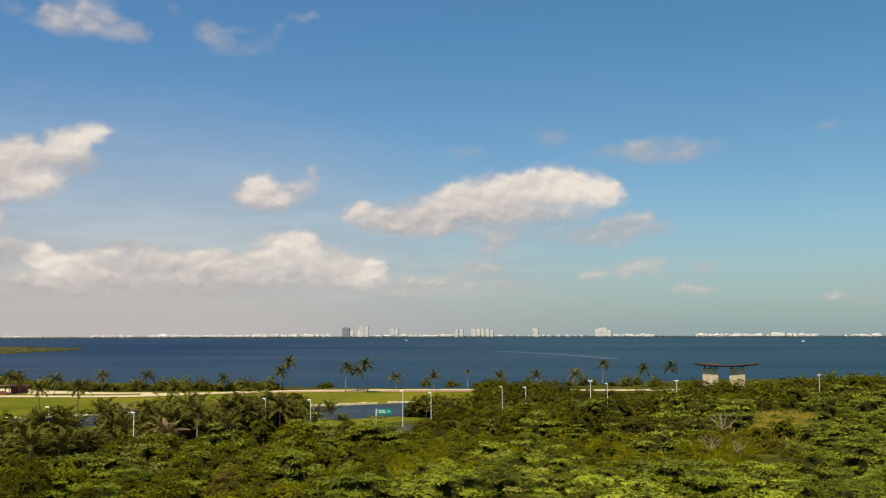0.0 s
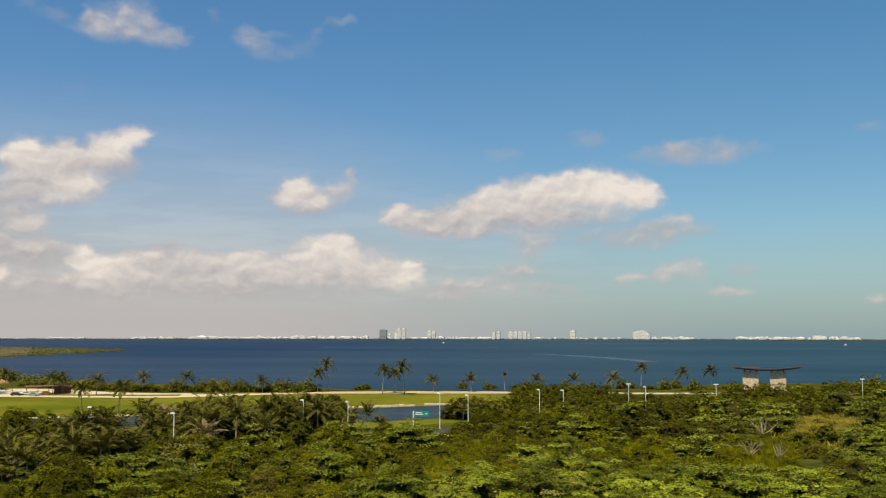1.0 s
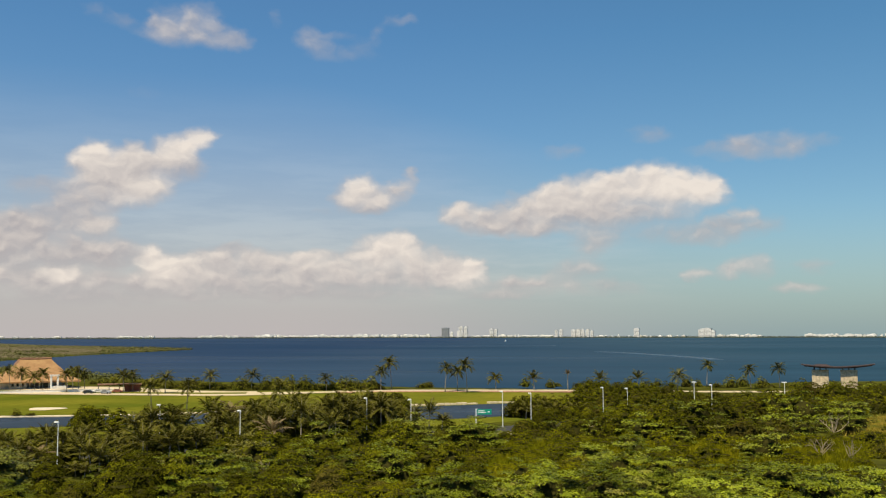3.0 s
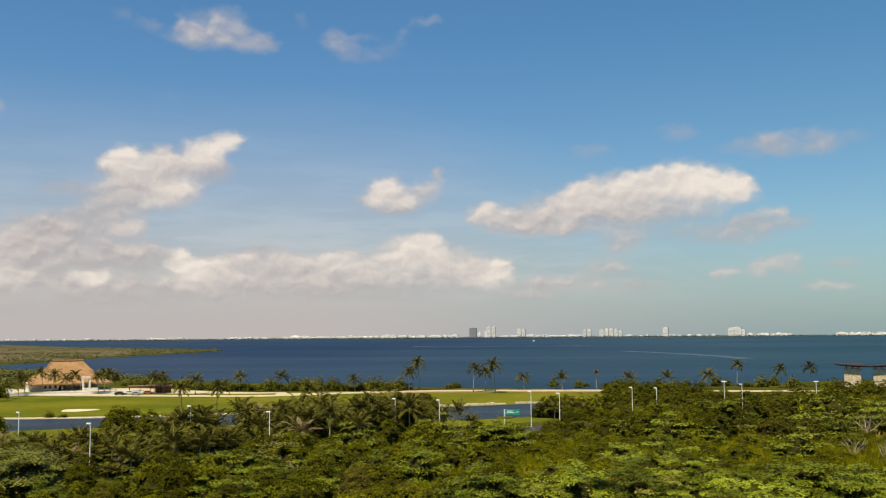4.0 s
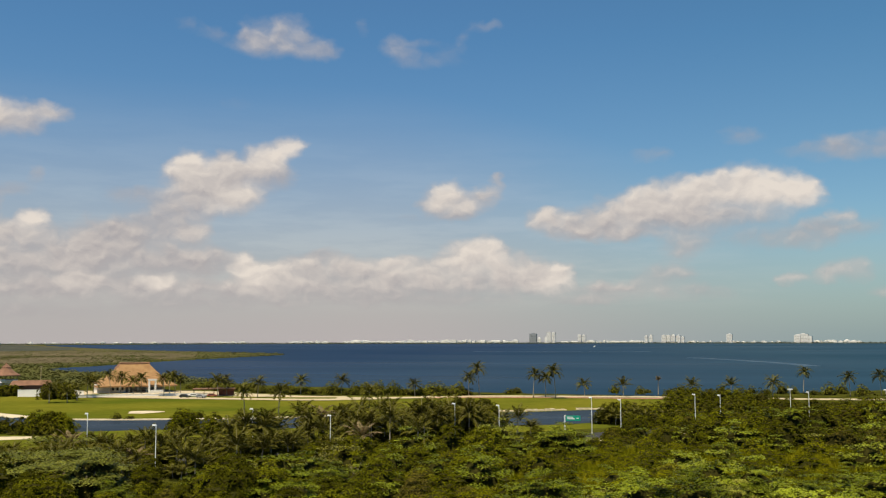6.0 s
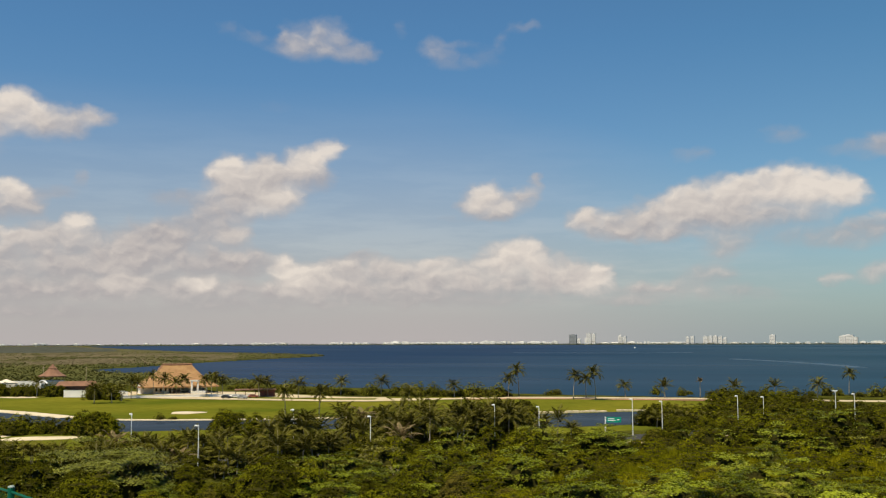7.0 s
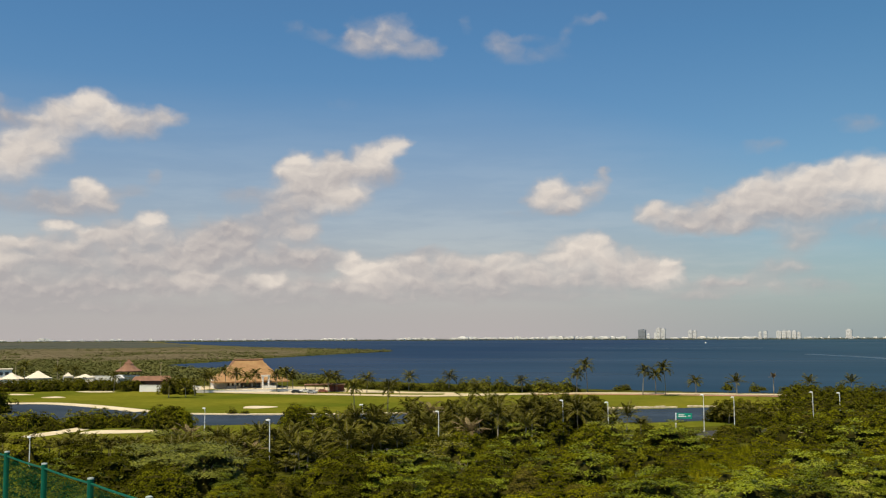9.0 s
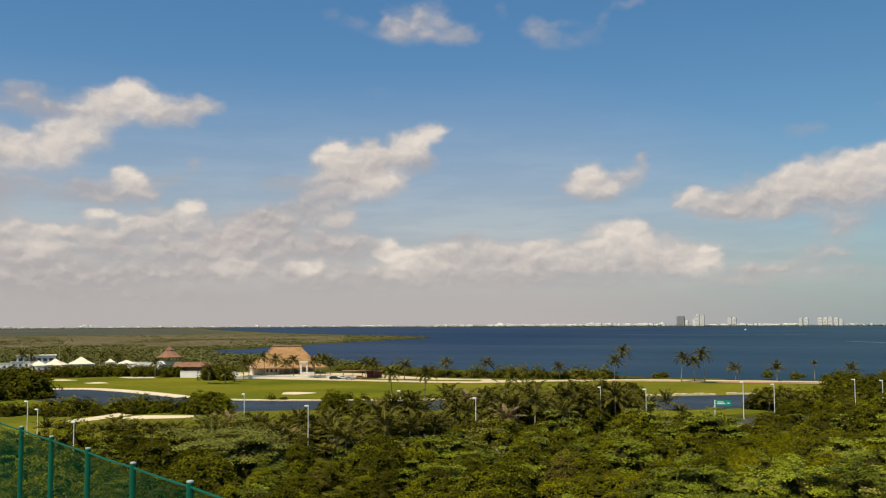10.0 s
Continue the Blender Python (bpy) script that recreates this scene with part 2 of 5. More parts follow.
HAZE = mixc(m1("MULTIPLY", ramp(veil, 0.40, 0.62), m1("MULTIPLY", west, ramp(EL, 1.2, 3.0))), HAZE, (0.62, 0.57, 0.53, 1))
hazed = mixc(haze, sky_tint, HAZE)
seen_sky = mixc(cover, hazed, cloud)
back = joined(wn.new("ShaderNodeBackground"), (seen_sky, 1.0))
joined(wn.new("ShaderNodeOutputWorld"), (back.outputs[0],))

sun = new("sun", bpy.data.lights.new("sun", "SUN"))
sun.data.energy, sun.data.angle, sun.data.color = 6.4, radians(0.5), (1.0, 0.885, 0.67)
sun.matrix_world = look(at(SUN_AZ, 100, 100 * math.tan(radians(SUN_EL))), (0, 0, 0))

# ---- materials ----
def material(name, base, rough=0.7, vary=0.25, scale=1.0, bump=0.0, metal=0.0, second=None, island=0.0, leaf=0.0, fine=8.0, spec=0.4, odd=None):
    """A surface with stains and grain at two scales, in metres. second: the colour of the stains;
    island: how far loose pieces differ; leaf: the share of light that passes through."""
    m = bpy.data.materials.new(name)
    m.use_nodes = True
    n, l = m.node_tree.nodes, m.node_tree.links
    bsdf = n["Principled BSDF"]
    bsdf.inputs["Roughness"].default_value = rough
    bsdf.inputs["Metallic"].default_value = metal
    bsdf.inputs["Specular IOR Level"].default_value = spec
    co = n.new("ShaderNodeTexCoord").outputs["Object"]
    big, small = n.new("ShaderNodeTexNoise"), n.new("ShaderNodeTexNoise")
    for t, s, d in ((big, scale, 4), (small, scale * fine, 3)):
        l.new(co, t.inputs[0])
        t.inputs["Scale"].default_value, t.inputs["Detail"].default_value = s, d
    wide = n.new("ShaderNodeMapRange")
    l.new(big.outputs[0], wide.inputs[0])
    wide.inputs[1].default_value, wide.inputs[2].default_value = 0.35, 0.65
    two = n.new("ShaderNodeMix")
    two.data_type = "RGBA"
    two.inputs[6].default_value = (*base, 1)
    two.inputs[7].default_value = (*(second or [c * (1 - vary) for c in base]), 1)
    l.new(wide.outputs[0], two.inputs[0])
    tone = n.new("ShaderNodeMath")
    tone.operation = "MULTIPLY_ADD"
    l.new(small.outputs[0], tone.inputs[0])
    tone.inputs[1].default_value, tone.inputs[2].default_value = vary * 1.6, 1 - vary * 0.8
    value = tone.outputs[0]
    if island:
        rnd = n.new("ShaderNodeNewGeometry").outputs["Random Per Island"]
        ob = n.new("ShaderNodeObjectInfo").outputs["Random"]
        add = n.new("ShaderNodeMath")
        l.new(rnd, add.inputs[0])
        l.new(ob, add.inputs[1])
        k = n.new("ShaderNodeMath")
        k.operation = "MULTIPLY_ADD"
        l.new(add.outputs[0], k.inputs[0])
        k.inputs[1].default_value, k.inputs[2].default_value = island, 1 - island
        mul = n.new("ShaderNodeMath")
        mul.operation = "MULTIPLY"
        l.new(value, mul.inputs[0])
        l.new(k.outputs[0], mul.inputs[1])
        value = mul.outputs[0]
    sc = n.new("ShaderNodeVectorMath")
    sc.operation = "SCALE"
    l.new(two.outputs[2], sc.inputs[0])
    l.new(value, sc.inputs[3])
    l.new(sc.outputs[0], bsdf.inputs["Base Color"])
    if odd:
        # each plant has its own tone between two greens, and a few are off-colour
        tone_of = n.new("ShaderNodeAttribute")
        tone_of.attribute_name = "tone"
        both, wrap, cr = n.new("ShaderNodeMath"), n.new("ShaderNodeMath"), n.new("ShaderNodeValToRGB")
        wrap.operation = "FRACT"
        l.new(tone_of.outputs["Fac"], both.inputs[0])
        l.new(n.new("ShaderNodeObjectInfo").outputs["Random"], both.inputs[1])
        l.new(both.outputs[0], wrap.inputs[0])
        l.new(wrap.outputs[0], cr.inputs[0])
        el = cr.color_ramp.elements
        el[0].color, el[1].color = (*second, 1), (*odd, 1)
        for p, c in ((0.45, [0.5 * (u + v) for u, v in zip(base, second)]), (0.75, base), (0.9, [1.1 * u for u in base])):
            el.new(p).color = (*c, 1)
        l.new(cr.outputs[0], sc.inputs[0])
    if bump:
        b = n.new("ShaderNodeBump")
        b.inputs["Strength"].default_value, b.inputs["Distance"].default_value = 0.6, bump
        l.new(small.outputs[0], b.inputs["Height"])
        l.new(b.outputs[0], bsdf.inputs["Normal"])
    if leaf:
        tr, mx = n.new("ShaderNodeBsdfTranslucent"), n.new("ShaderNodeMixShader")
        l.new(sc.outputs[0], tr.inputs[0])
        mx.inputs[0].default_value = leaf
        l.new(bsdf.outputs[0], mx.inputs[1])
        l.new(tr.outputs[0], mx.inputs[2])
        l.new(mx.outputs[0], n["Material Output"].inputs[0])
    return m


def water(name, colour, gloss, streak, ripple, rough=0.25, right_tint=None):
    """Wind-ruffled water: a dark body, and a sheen that comes and goes in streaks."""
    m = bpy.data.materials.new(name)
    m.use_nodes = True
    n, l = m.node_tree.nodes, m.node_tree.links
    n.remove(n["Principled BSDF"])
    co = n.new("ShaderNodeTexCoord").outputs["Object"]
    maps = []
    for scale, detail in ((streak, 5), ([c * 5 for c in streak], 3)):
        mp, tx = n.new("ShaderNodeMapping"), n.new("ShaderNodeTexNoise")
        l.new(co, mp.inputs[0])
        mp.inputs["Scale"].default_value = scale
        l.new(mp.outputs[0], tx.inputs[0])
        tx.inputs["Scale"].default_value, tx.inputs["Detail"].default_value = 1.0, detail
        maps.append(tx.outputs[0])
    two = n.new("ShaderNodeMix")
    two.data_type = "RGBA"
    two.inputs[6].default_value = (*[c * 0.72 for c in colour], 1)
    two.inputs[7].default_value = (*[c * 1.28 for c in colour], 1)
    l.new(maps[1], two.inputs[0])
    tone = two.outputs[2]
    # body colour: darker and bluer towards -x, lighter and greener towards +x
    if right_tint:
        pos, where, tinted = n.new("ShaderNodeSeparateXYZ"), n.new("ShaderNodeMapRange"), n.new("ShaderNodeMix")
        l.new(co, pos.inputs[0])
        l.new(pos.outputs[0], where.inputs[0])
        where.inputs[1].default_value, where.inputs[2].default_value = -350.0, 200.0
        tinted.data_type, tinted.blend_type = "RGBA", "MULTIPLY"
        tinted.inputs[0].default_value = 1.0
        hue = n.new("ShaderNodeMix")
        hue.data_type = "RGBA"
        hue.inputs[6].default_value, hue.inputs[7].default_value = (0.72, 0.76, 0.98, 1), (*right_tint, 1)
        l.new(where.outputs[0], hue.inputs[0])
        l.new(tone, tinted.inputs[6])
        l.new(hue.outputs[2], tinted.inputs[7])
        tone = tinted.outputs[2]
    wave, bp = n.new("ShaderNodeTexNoise"), n.new("ShaderNodeBump")
    l.new(co, wave.inputs[0])
    wave.inputs["Scale"].default_value, wave.inputs["Detail"].default_value = ripple, 4
    bp.inputs["Strength"].default_value = 0.5
    l.new(wave.outputs[0], bp.inputs["Height"])
    body, sheen, mix = n.new("ShaderNodeBsdfDiffuse"), n.new("ShaderNodeBsdfGlossy"), n.new("ShaderNodeMixShader")
    l.new(tone, body.inputs[0])
    sheen.inputs["Roughness"].default_value = rough
    l.new(bp.outputs[0], sheen.inputs["Normal"])
    mr = n.new("ShaderNodeMapRange")
    l.new(maps[0], mr.inputs[0])
    for i, v in enumerate((0.35, 0.72, gloss * 0.55, gloss * 1.8)):
        mr.inputs[1 + i].default_value = v
    l.new(mr.outputs[0], mix.inputs[0])
    l.new(body.outputs[0], mix.inputs[1])
    l.new(sheen.outputs[0], mix.inputs[2])
    l.new(mix.outputs[0], n["Material Output"].inputs[0])
    return m


M = dict(
    soil=material("soil", (0.075, 0.076, 0.010), 0.95, 0.6, 0.15, second=(0.032, 0.034, 0.008), spec=0.0),
    lawn=material("lawn", (0.136, 0.128, 0.014), 0.95, 0.4, 0.022, second=(0.074, 0.089, 0.009), spec=0.0, fine=14),
    sand=material("sand", (0.62, 0.52, 0.36), 0.95, 0.12, 0.15, second=(0.52, 0.42, 0.27)),
    road=material("road", (0.50, 0.40, 0.245), 0.9, 0.12, 0.1),
    kerb=material("kerb", (0.50, 0.24, 0.17), 0.85, 0.15, 0.4),
    asphalt=material("asphalt", (0.06, 0.06, 0.06), 0.9, 0.2, 0.3, spec=0.0),
    pale_stone=material("pale_stone", (0.72, 0.59, 0.40), 0.9, 0.25, 0.8, bump=0.05),
    lagoon=water("lagoon", (0.0128, 0.0355, 0.064), 0.088, (0.0010, 0.0035, 1), 0.3, right_tint=(1.12, 1.16, 1.04)),
    calm=material("calm", (0.035, 0.058, 0.080), 0.4, 0.2, 0.02, spec=0.3),
    pond=water("pond", (0.022, 0.034, 0.050), 0.10, (0.02, 0.05, 1), 0.8),
    trunk=material("trunk", (0.22, 0.17, 0.11), 0.9, 0.3, 1.5, bump=0.03),
    palm_trunk=material("palm_trunk", (0.34, 0.29, 0.22), 0.9, 0.25, 1.2, bump=0.03),
    dead_wood=material("dead_wood", (0.37, 0.29, 0.18), 0.9, 0.25, 1.2, bump=0.03),
    leaf_broad=material("leaf_broad", (0.228, 0.258, 0.015), 0.38, 0.2, 0.05, second=(0.095, 0.112, 0.004), island=0.5, leaf=0.06, spec=0.05, odd=(0.20, 0.18, 0.030)),
    leaf_grape=material("leaf_grape", (0.205, 0.212, 0.034), 0.4, 0.2, 0.2, second=(0.10, 0.104, 0.012), island=0.45, leaf=0.05, spec=0.06),
    leaf_fine=material("leaf_fine", (0.182, 0.176, 0.004), 0.7, 0.2, 0.05, second=(0.095, 0.098, 0.003), island=0.38, leaf=0.08, spec=0.0, odd=(0.12, 0.095, 0.016)),
    leaf_dark=material("leaf_dark", (0.116, 0.116, 0.005), 0.6, 0.2, 0.08, second=(0.046, 0.046, 0.003), island=0.5, leaf=0.06, spec=0.0, odd=(0.075, 0.055, 0.013)),
    leaf_shore=material("leaf_shore", (0.150, 0.145, 0.014), 0.6, 0.2, 0.08, second=(0.080, 0.085, 0.008), island=0.45, leaf=0.06, spec=0.0),
    green_grass=material("green_grass", (0.190, 0.170, 0.006), 0.85, 0.25, 0.05, second=(0.105, 0.108, 0.004), island=0.35, leaf=0.12, spec=0.0),
    # dark brown that paints the shade deep inside the crowns
    inner_shade=material("inner_shade", (0.040, 0.036, 0.008), 0.95, 0.4, 0.8, second=(0.024, 0.023, 0.006), spec=0.0),
    frond=material("frond", (0.108, 0.096, 0.014), 0.5, 0.3, 0.4, second=(0.040, 0.041, 0.007), island=0.6, leaf=0.10, spec=0.0),
    midrib=material("midrib", (0.15, 0.13, 0.045), 0.6, 0.2, 0.8, spec=0.2),
    frond_dry=material("frond_dry", (0.20, 0.14, 0.06), 0.7, 0.25, 0.4, island=0.25, leaf=0.2),
    dry_grass=material("dry_grass", (0.40, 0.29, 0.045), 0.85, 0.25, 0.12, second=(0.22, 0.20, 0.03), island=0.15, leaf=0.15, spec=0.0),
    mangrove=material("mangrove", (0.108, 0.106, 0.034), 0.8, 0.2, 0.012, second=(0.070, 0.075, 0.024), island=0.12, leaf=0.1, spec=0.0),
    mangrove_dry=material("mangrove_dry", (0.19, 0.145, 0.095), 0.8, 0.15, 0.005, second=(0.13, 0.112, 0.062), island=0.04, leaf=0.1, spec=0.0),
    # distance haze put into the colour: greyer and bluer than the near mangrove
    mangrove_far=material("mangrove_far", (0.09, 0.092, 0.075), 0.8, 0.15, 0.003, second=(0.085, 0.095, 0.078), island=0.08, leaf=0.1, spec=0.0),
    mangrove_floor=material("mangrove_floor", (0.075, 0.075, 0.028), 0.95, 0.3, 0.02, second=(0.10, 0.085, 0.04), spec=0.0),
    dry_marsh=material("dry_marsh", (0.125, 0.100, 0.062), 0.95, 0.75, 0.004, second=(0.075, 0.070, 0.032), spec=0.0, fine=12),
    # slate marsh tones that stand for the haze in between
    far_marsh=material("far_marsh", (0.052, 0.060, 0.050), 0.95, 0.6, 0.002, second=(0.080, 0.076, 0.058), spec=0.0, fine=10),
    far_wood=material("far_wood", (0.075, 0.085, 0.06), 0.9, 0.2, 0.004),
    thatch=material("thatch", (0.34, 0.20, 0.085), 0.95, 0.3, 0.4, second=(0.27, 0.145, 0.06), fine=6, bump=0.05),
    thatch_dark=material("thatch_dark", (0.24, 0.125, 0.075), 0.95, 0.3, 0.4, bump=0.05),
    white=material("white", (0.80, 0.78, 0.73), 0.8, 0.08, 0.3),
    canvas=material("canvas", (0.68, 0.60, 0.46), 0.8, 0.1, 0.2),
    glass_dark=material("glass_dark", (0.03, 0.035, 0.04), 0.15, 0.1, 1.0),
    brown_wood=material("brown_wood", (0.055, 0.032, 0.026), 0.7, 0.3, 0.8),
    stone=material("stone", (0.66, 0.53, 0.34), 0.9, 0.45, 1.2, island=0.2),
    metal_grey=material("metal_grey", (0.62, 0.62, 0.60), 0.45, 0.1, 0.8, metal=0.3),
    lamp_white=material("lamp_white", (0.82, 0.82, 0.80), 0.4, 0.05, 1.0),
    sign_green=material("sign_green", (0.0, 0.26, 0.17), 0.4, 0.06, 0.5),
    fence_green=material("fence_green", (0.0, 0.085, 0.05), 0.6, 0.15, 2.0, spec=0.15),
    fence_cap=material("fence_cap", (0.30, 0.36, 0.33), 0.6, 0.1, 2.0),
    wire_green=material("wire_green", (0.004, 0.055, 0.022), 0.9, 0.15, 2.0, spec=0.05),
    tower=material("tower", (0.66, 0.645, 0.615), 0.8, 0.06, 0.01),
    tower_grey=material("tower_grey", (0.25, 0.265, 0.275), 0.6, 0.1, 0.01),
    red_paint=material("red_paint", (0.30, 0.09, 0.06), 0.6, 0.2, 0.5),
    rubber=material("rubber", (0.02, 0.02, 0.02), 0.8, 0.1, 1.0),
    bougainvillea=material("bougainvillea", (0.30, 0.07, 0.06), 0.7, 0.3, 0.3, island=0.3),
    dry_ground=material("dry_ground", (0.26, 0.20, 0.04), 0.95, 0.4, 0.1, second=(0.22, 0.19, 0.04), spec=0.0),
    concrete=material("concrete", (0.42, 0.40, 0.37), 0.9, 0.2, 0.2),
)


# ---- building blocks ----
class Geo:
    """Gathers vertices and faces of one mesh."""

    def __init__(self):
        self.v, self.f = [], []

    def add(self, verts, faces):
        o = len(self.v)
        self.v += [tuple(p) for p in verts]
        self.f += [tuple(i + o for i in q) for q in faces]
        return self

    def box(self, x0, x1, y0, y1, z0, z1, m=None, bevel=0.0):
        b = bevel
        if b:
            ring = [(x0 + b, y0), (x1 - b, y0), (x1, y0 + b), (x1, y1 - b), (x1 - b, y1), (x0 + b, y1), (x0, y1 - b), (x0, y0 + b)]
        else:
            ring = [(x0, y0), (x1, y0), (x1, y1), (x0, y1)]
        return self.prism(ring, z0, z1, m)

    def prism(self, ring, z0, z1, m=None, top=None):
        k = len(ring)
        pts = [Vector((x, y, z0)) for x, y in ring] + [Vector((x, y, z1)) for x, y in (top or ring)]
        if m is not None:
            pts = [m @ p for p in pts]
        return self.add(pts, [tuple(range(k))[::-1], tuple(range(k, 2 * k))] + [(i, (i + 1) % k, k + (i + 1) % k, k + i) for i in range(k)])

    def tube(self, path, radii, sides=6, cap=True):
        path = [Vector(p) for p in path]
        if not isinstance(radii, (list, tuple)):
            radii = [radii] * len(path)
        pts = []
        for i, p in enumerate(path):
            d = (path[min(i + 1, len(path) - 1)] - path[max(i - 1, 0)]).normalized()
            a = d.orthogonal().normalized() if abs(d.z) < 0.9 else Vector((1, 0, 0)) - d * d.x
            a.normalize()
            b = d.cross(a)
            pts += [p + radii[i] * (math.cos(2 * math.pi * k / sides) * a + math.sin(2 * math.pi * k / sides) * b) for k in range(sides)]
        fs = [(i * sides + k, i * sides + (k + 1) % sides, (i + 1) * sides + (k + 1) % sides, (i + 1) * sides + k) for i in range(len(path) - 1) for k in range(sides)]
        if cap:
            fs += [tuple(range(sides))[::-1], tuple(range((len(path) - 1) * sides, len(path) * sides))]
        return self.add(pts, fs)

    def mesh(self, name, mat, smooth=False):
        me = bpy.data.meshes.new(name)
        me.from_pydata(self.v, [], self.f)
        me.materials.append(mat)
        if smooth:
            me.polygons.foreach_set("use_smooth", [True] * len(me.polygons))
        me.update()
        return me


def quads(name, v, mat, tone=None, mat2=None, which=None):
    """A mesh of loose three- or four-cornered leaves from an array (n, corners, 3)."""
    n, k = v.shape[:2]
    me = bpy.data.meshes.new(name)
    me.vertices.add(k * n)
    me.vertices.foreach_set("co", np.ascontiguousarray(v, dtype=np.float32).ravel())
    me.loops.add(k * n)
    me.loops.foreach_set("vertex_index", np.arange(k * n, dtype=np.int32))
    me.polygons.add(n)
    me.polygons.foreach_set("loop_start", np.arange(0, k * n, k, dtype=np.int32))
    me.materials.append(mat)
    if mat2 is not None:
        me.materials.append(mat2)
        me.polygons.foreach_set("material_index", np.ascontiguousarray(which, dtype=np.int32))
    if tone is not None:
        me.attributes.new("tone", "FLOAT", "FACE").data.foreach_set("value", np.ascontiguousarray(tone, dtype=np.float32))
    me.update(calc_edges=True)
    return me


def part(name, g, mat, parent, label="", smooth=False):
    """One mesh object under a thing or a part; g is a Geo or a ready mesh."""
    ob = new(name, g.mesh(name, mat, smooth) if isinstance(g, Geo) else g)
    ob.parent = parent
    return tagged(ob, label)


def thing(name, m, label, category, group="", kind=""):
    """The Empty that carries a thing's parts."""
    ob = new(name)
    ob.empty_display_size = 0.3
    ob.matrix_world = m
    return tagged(ob, label, category, group, kind)


def setting(name, g, mat, label="", category="", smooth=False, kind="structure"):
    return tagged(new(name, g.mesh(name, mat, smooth) if isinstance(g, Geo) else g), label, category, kind=kind)


rng = np.random.default_rng(7)


def uni(a, b):
    return float(rng.uniform(a, b))


def inside(px, py, poly):
    """Which of the points lie in the polygon."""
    c = np.zeros(len(px), bool)
    for (x0, y0), (x1, y1) in zip(poly, poly[1:] + poly[:1]):
        if y0 == y1:
            continue
        c ^= ((y0 > py) != (y1 > py)) & (px < (x1 - x0) * (py - y0) / (y1 - y0) + x0)
    return c


def edge_distance(px, py, poly):
    d = np.full(len(px), 1e9)
    for (x0, y0), (x1, y1) in zip(poly, poly[1:] + poly[:1]):
        ex, ey = x1 - x0, y1 - y0
        k = np.clip(((px - x0) * ex + (py - y0) * ey) / (ex * ex + ey * ey + 1e-9), 0, 1)
        d = np.minimum(d, np.hypot(px - x0 - k * ex, py - y0 - k * ey))
    return d


def soften(poly, rounds=2, amount=0.0):
    """Cut the corners of an outline, and roughen it a little."""
    for _ in range(rounds):
        poly = [q for (x0, y0), (x1, y1) in zip(poly, poly[1:] + poly[:1]) for q in ((0.75 * x0 + 0.25 * x1, 0.75 * y0 + 0.25 * y1), (0.25 * x0 + 0.75 * x1, 0.25 * y0 + 0.75 * y1))]
    if amount:
        poly = [(x + uni(-amount, amount), y + uni(-amount, amount)) for x, y in poly]
    return poly


def slab(poly, z0, z1):
    """A flat sheet with an outline and a thickness, triangulated."""
    from mathutils.geometry import tessellate_polygon
    k = len(poly)
    tri = tessellate_polygon([[Vector((x, y, 0)) for x, y in poly]])
    g = Geo()
    up = []
    for t in tri:
        a, b, c = (Vector((*poly[i], 0)) for i in t)
        up.append(t if (b - a).cross(c - a).z > 0 else (t[0], t[2], t[1]))
    sides = [(i, (i + 1) % k, k + (i + 1) % k, k + i) for i in range(k)]
    area = sum(poly[i][0] * poly[(i + 1) % k][1] - poly[(i + 1) % k][0] * poly[i][1] for i in range(k))
    if area < 0:
        sides = [s[::-1] for s in sides]
    return g.add([(x, y, z0) for x, y in poly] + [(x, y, z1) for x, y in poly], [tuple(i + k for i in t) for t in up] + sides)


def strip(line, width, z0, z1):
    """A road or wall along a line, width to both sides."""
    line = [Vector(p).to_2d() for p in line]
    left, right = [], []
    for i, p in enumerate(line):
        d = (line[min(i + 1, len(line) - 1)] - line[max(i - 1, 0)]).normalized()
        s = Vector((-d.y, d.x)) * width / 2
        left.append(p + s)
        right.append(p - s)
    k = len(line)
    g = Geo()
    v = [(*p, z) for z in (z0, z1) for side in (left, right) for p in side]
    f = []
    for i in range(k - 1):
        f += [(2 * k + i, 3 * k + i, 3 * k + i + 1, 2 * k + i + 1), (i, i + 1, k + i + 1, k + i), (i, 2 * k + i, 2 * k + i + 1, i + 1), (k + i, k + i + 1, 3 * k + i + 1, 3 * k + i)]
    f += [(0, k, 3 * k, 2 * k), (k - 1, 3 * k - 1, 4 * k - 1, 2 * k - 1)]
    return g.add(v, f)


def smooth_line(pts, n=8):
    """A smooth curve through points of the plan."""
    pts = [Vector(p) for p in pts]
    out = []
    for i in range(len(pts) - 1):
        a, b, c, d = pts[max(i - 1, 0)], pts[i], pts[i + 1], pts[min(i + 2, len(pts) - 1)]
        for k in range(n):
            t = k / n
            out.append(0.5 * (2 * b + (c - a) * t + (2 * a - 5 * b + 4 * c - d) * t * t + (3 * b - a - 3 * c + d) * t ** 3))
    return out + [pts[-1]]



# ---- ground, water, roads ----
def plan(*polar):
    """Outline in the plan from pairs of azimuth and distance."""
    return [tuple(at(a, d).xy) for a, d in polar]


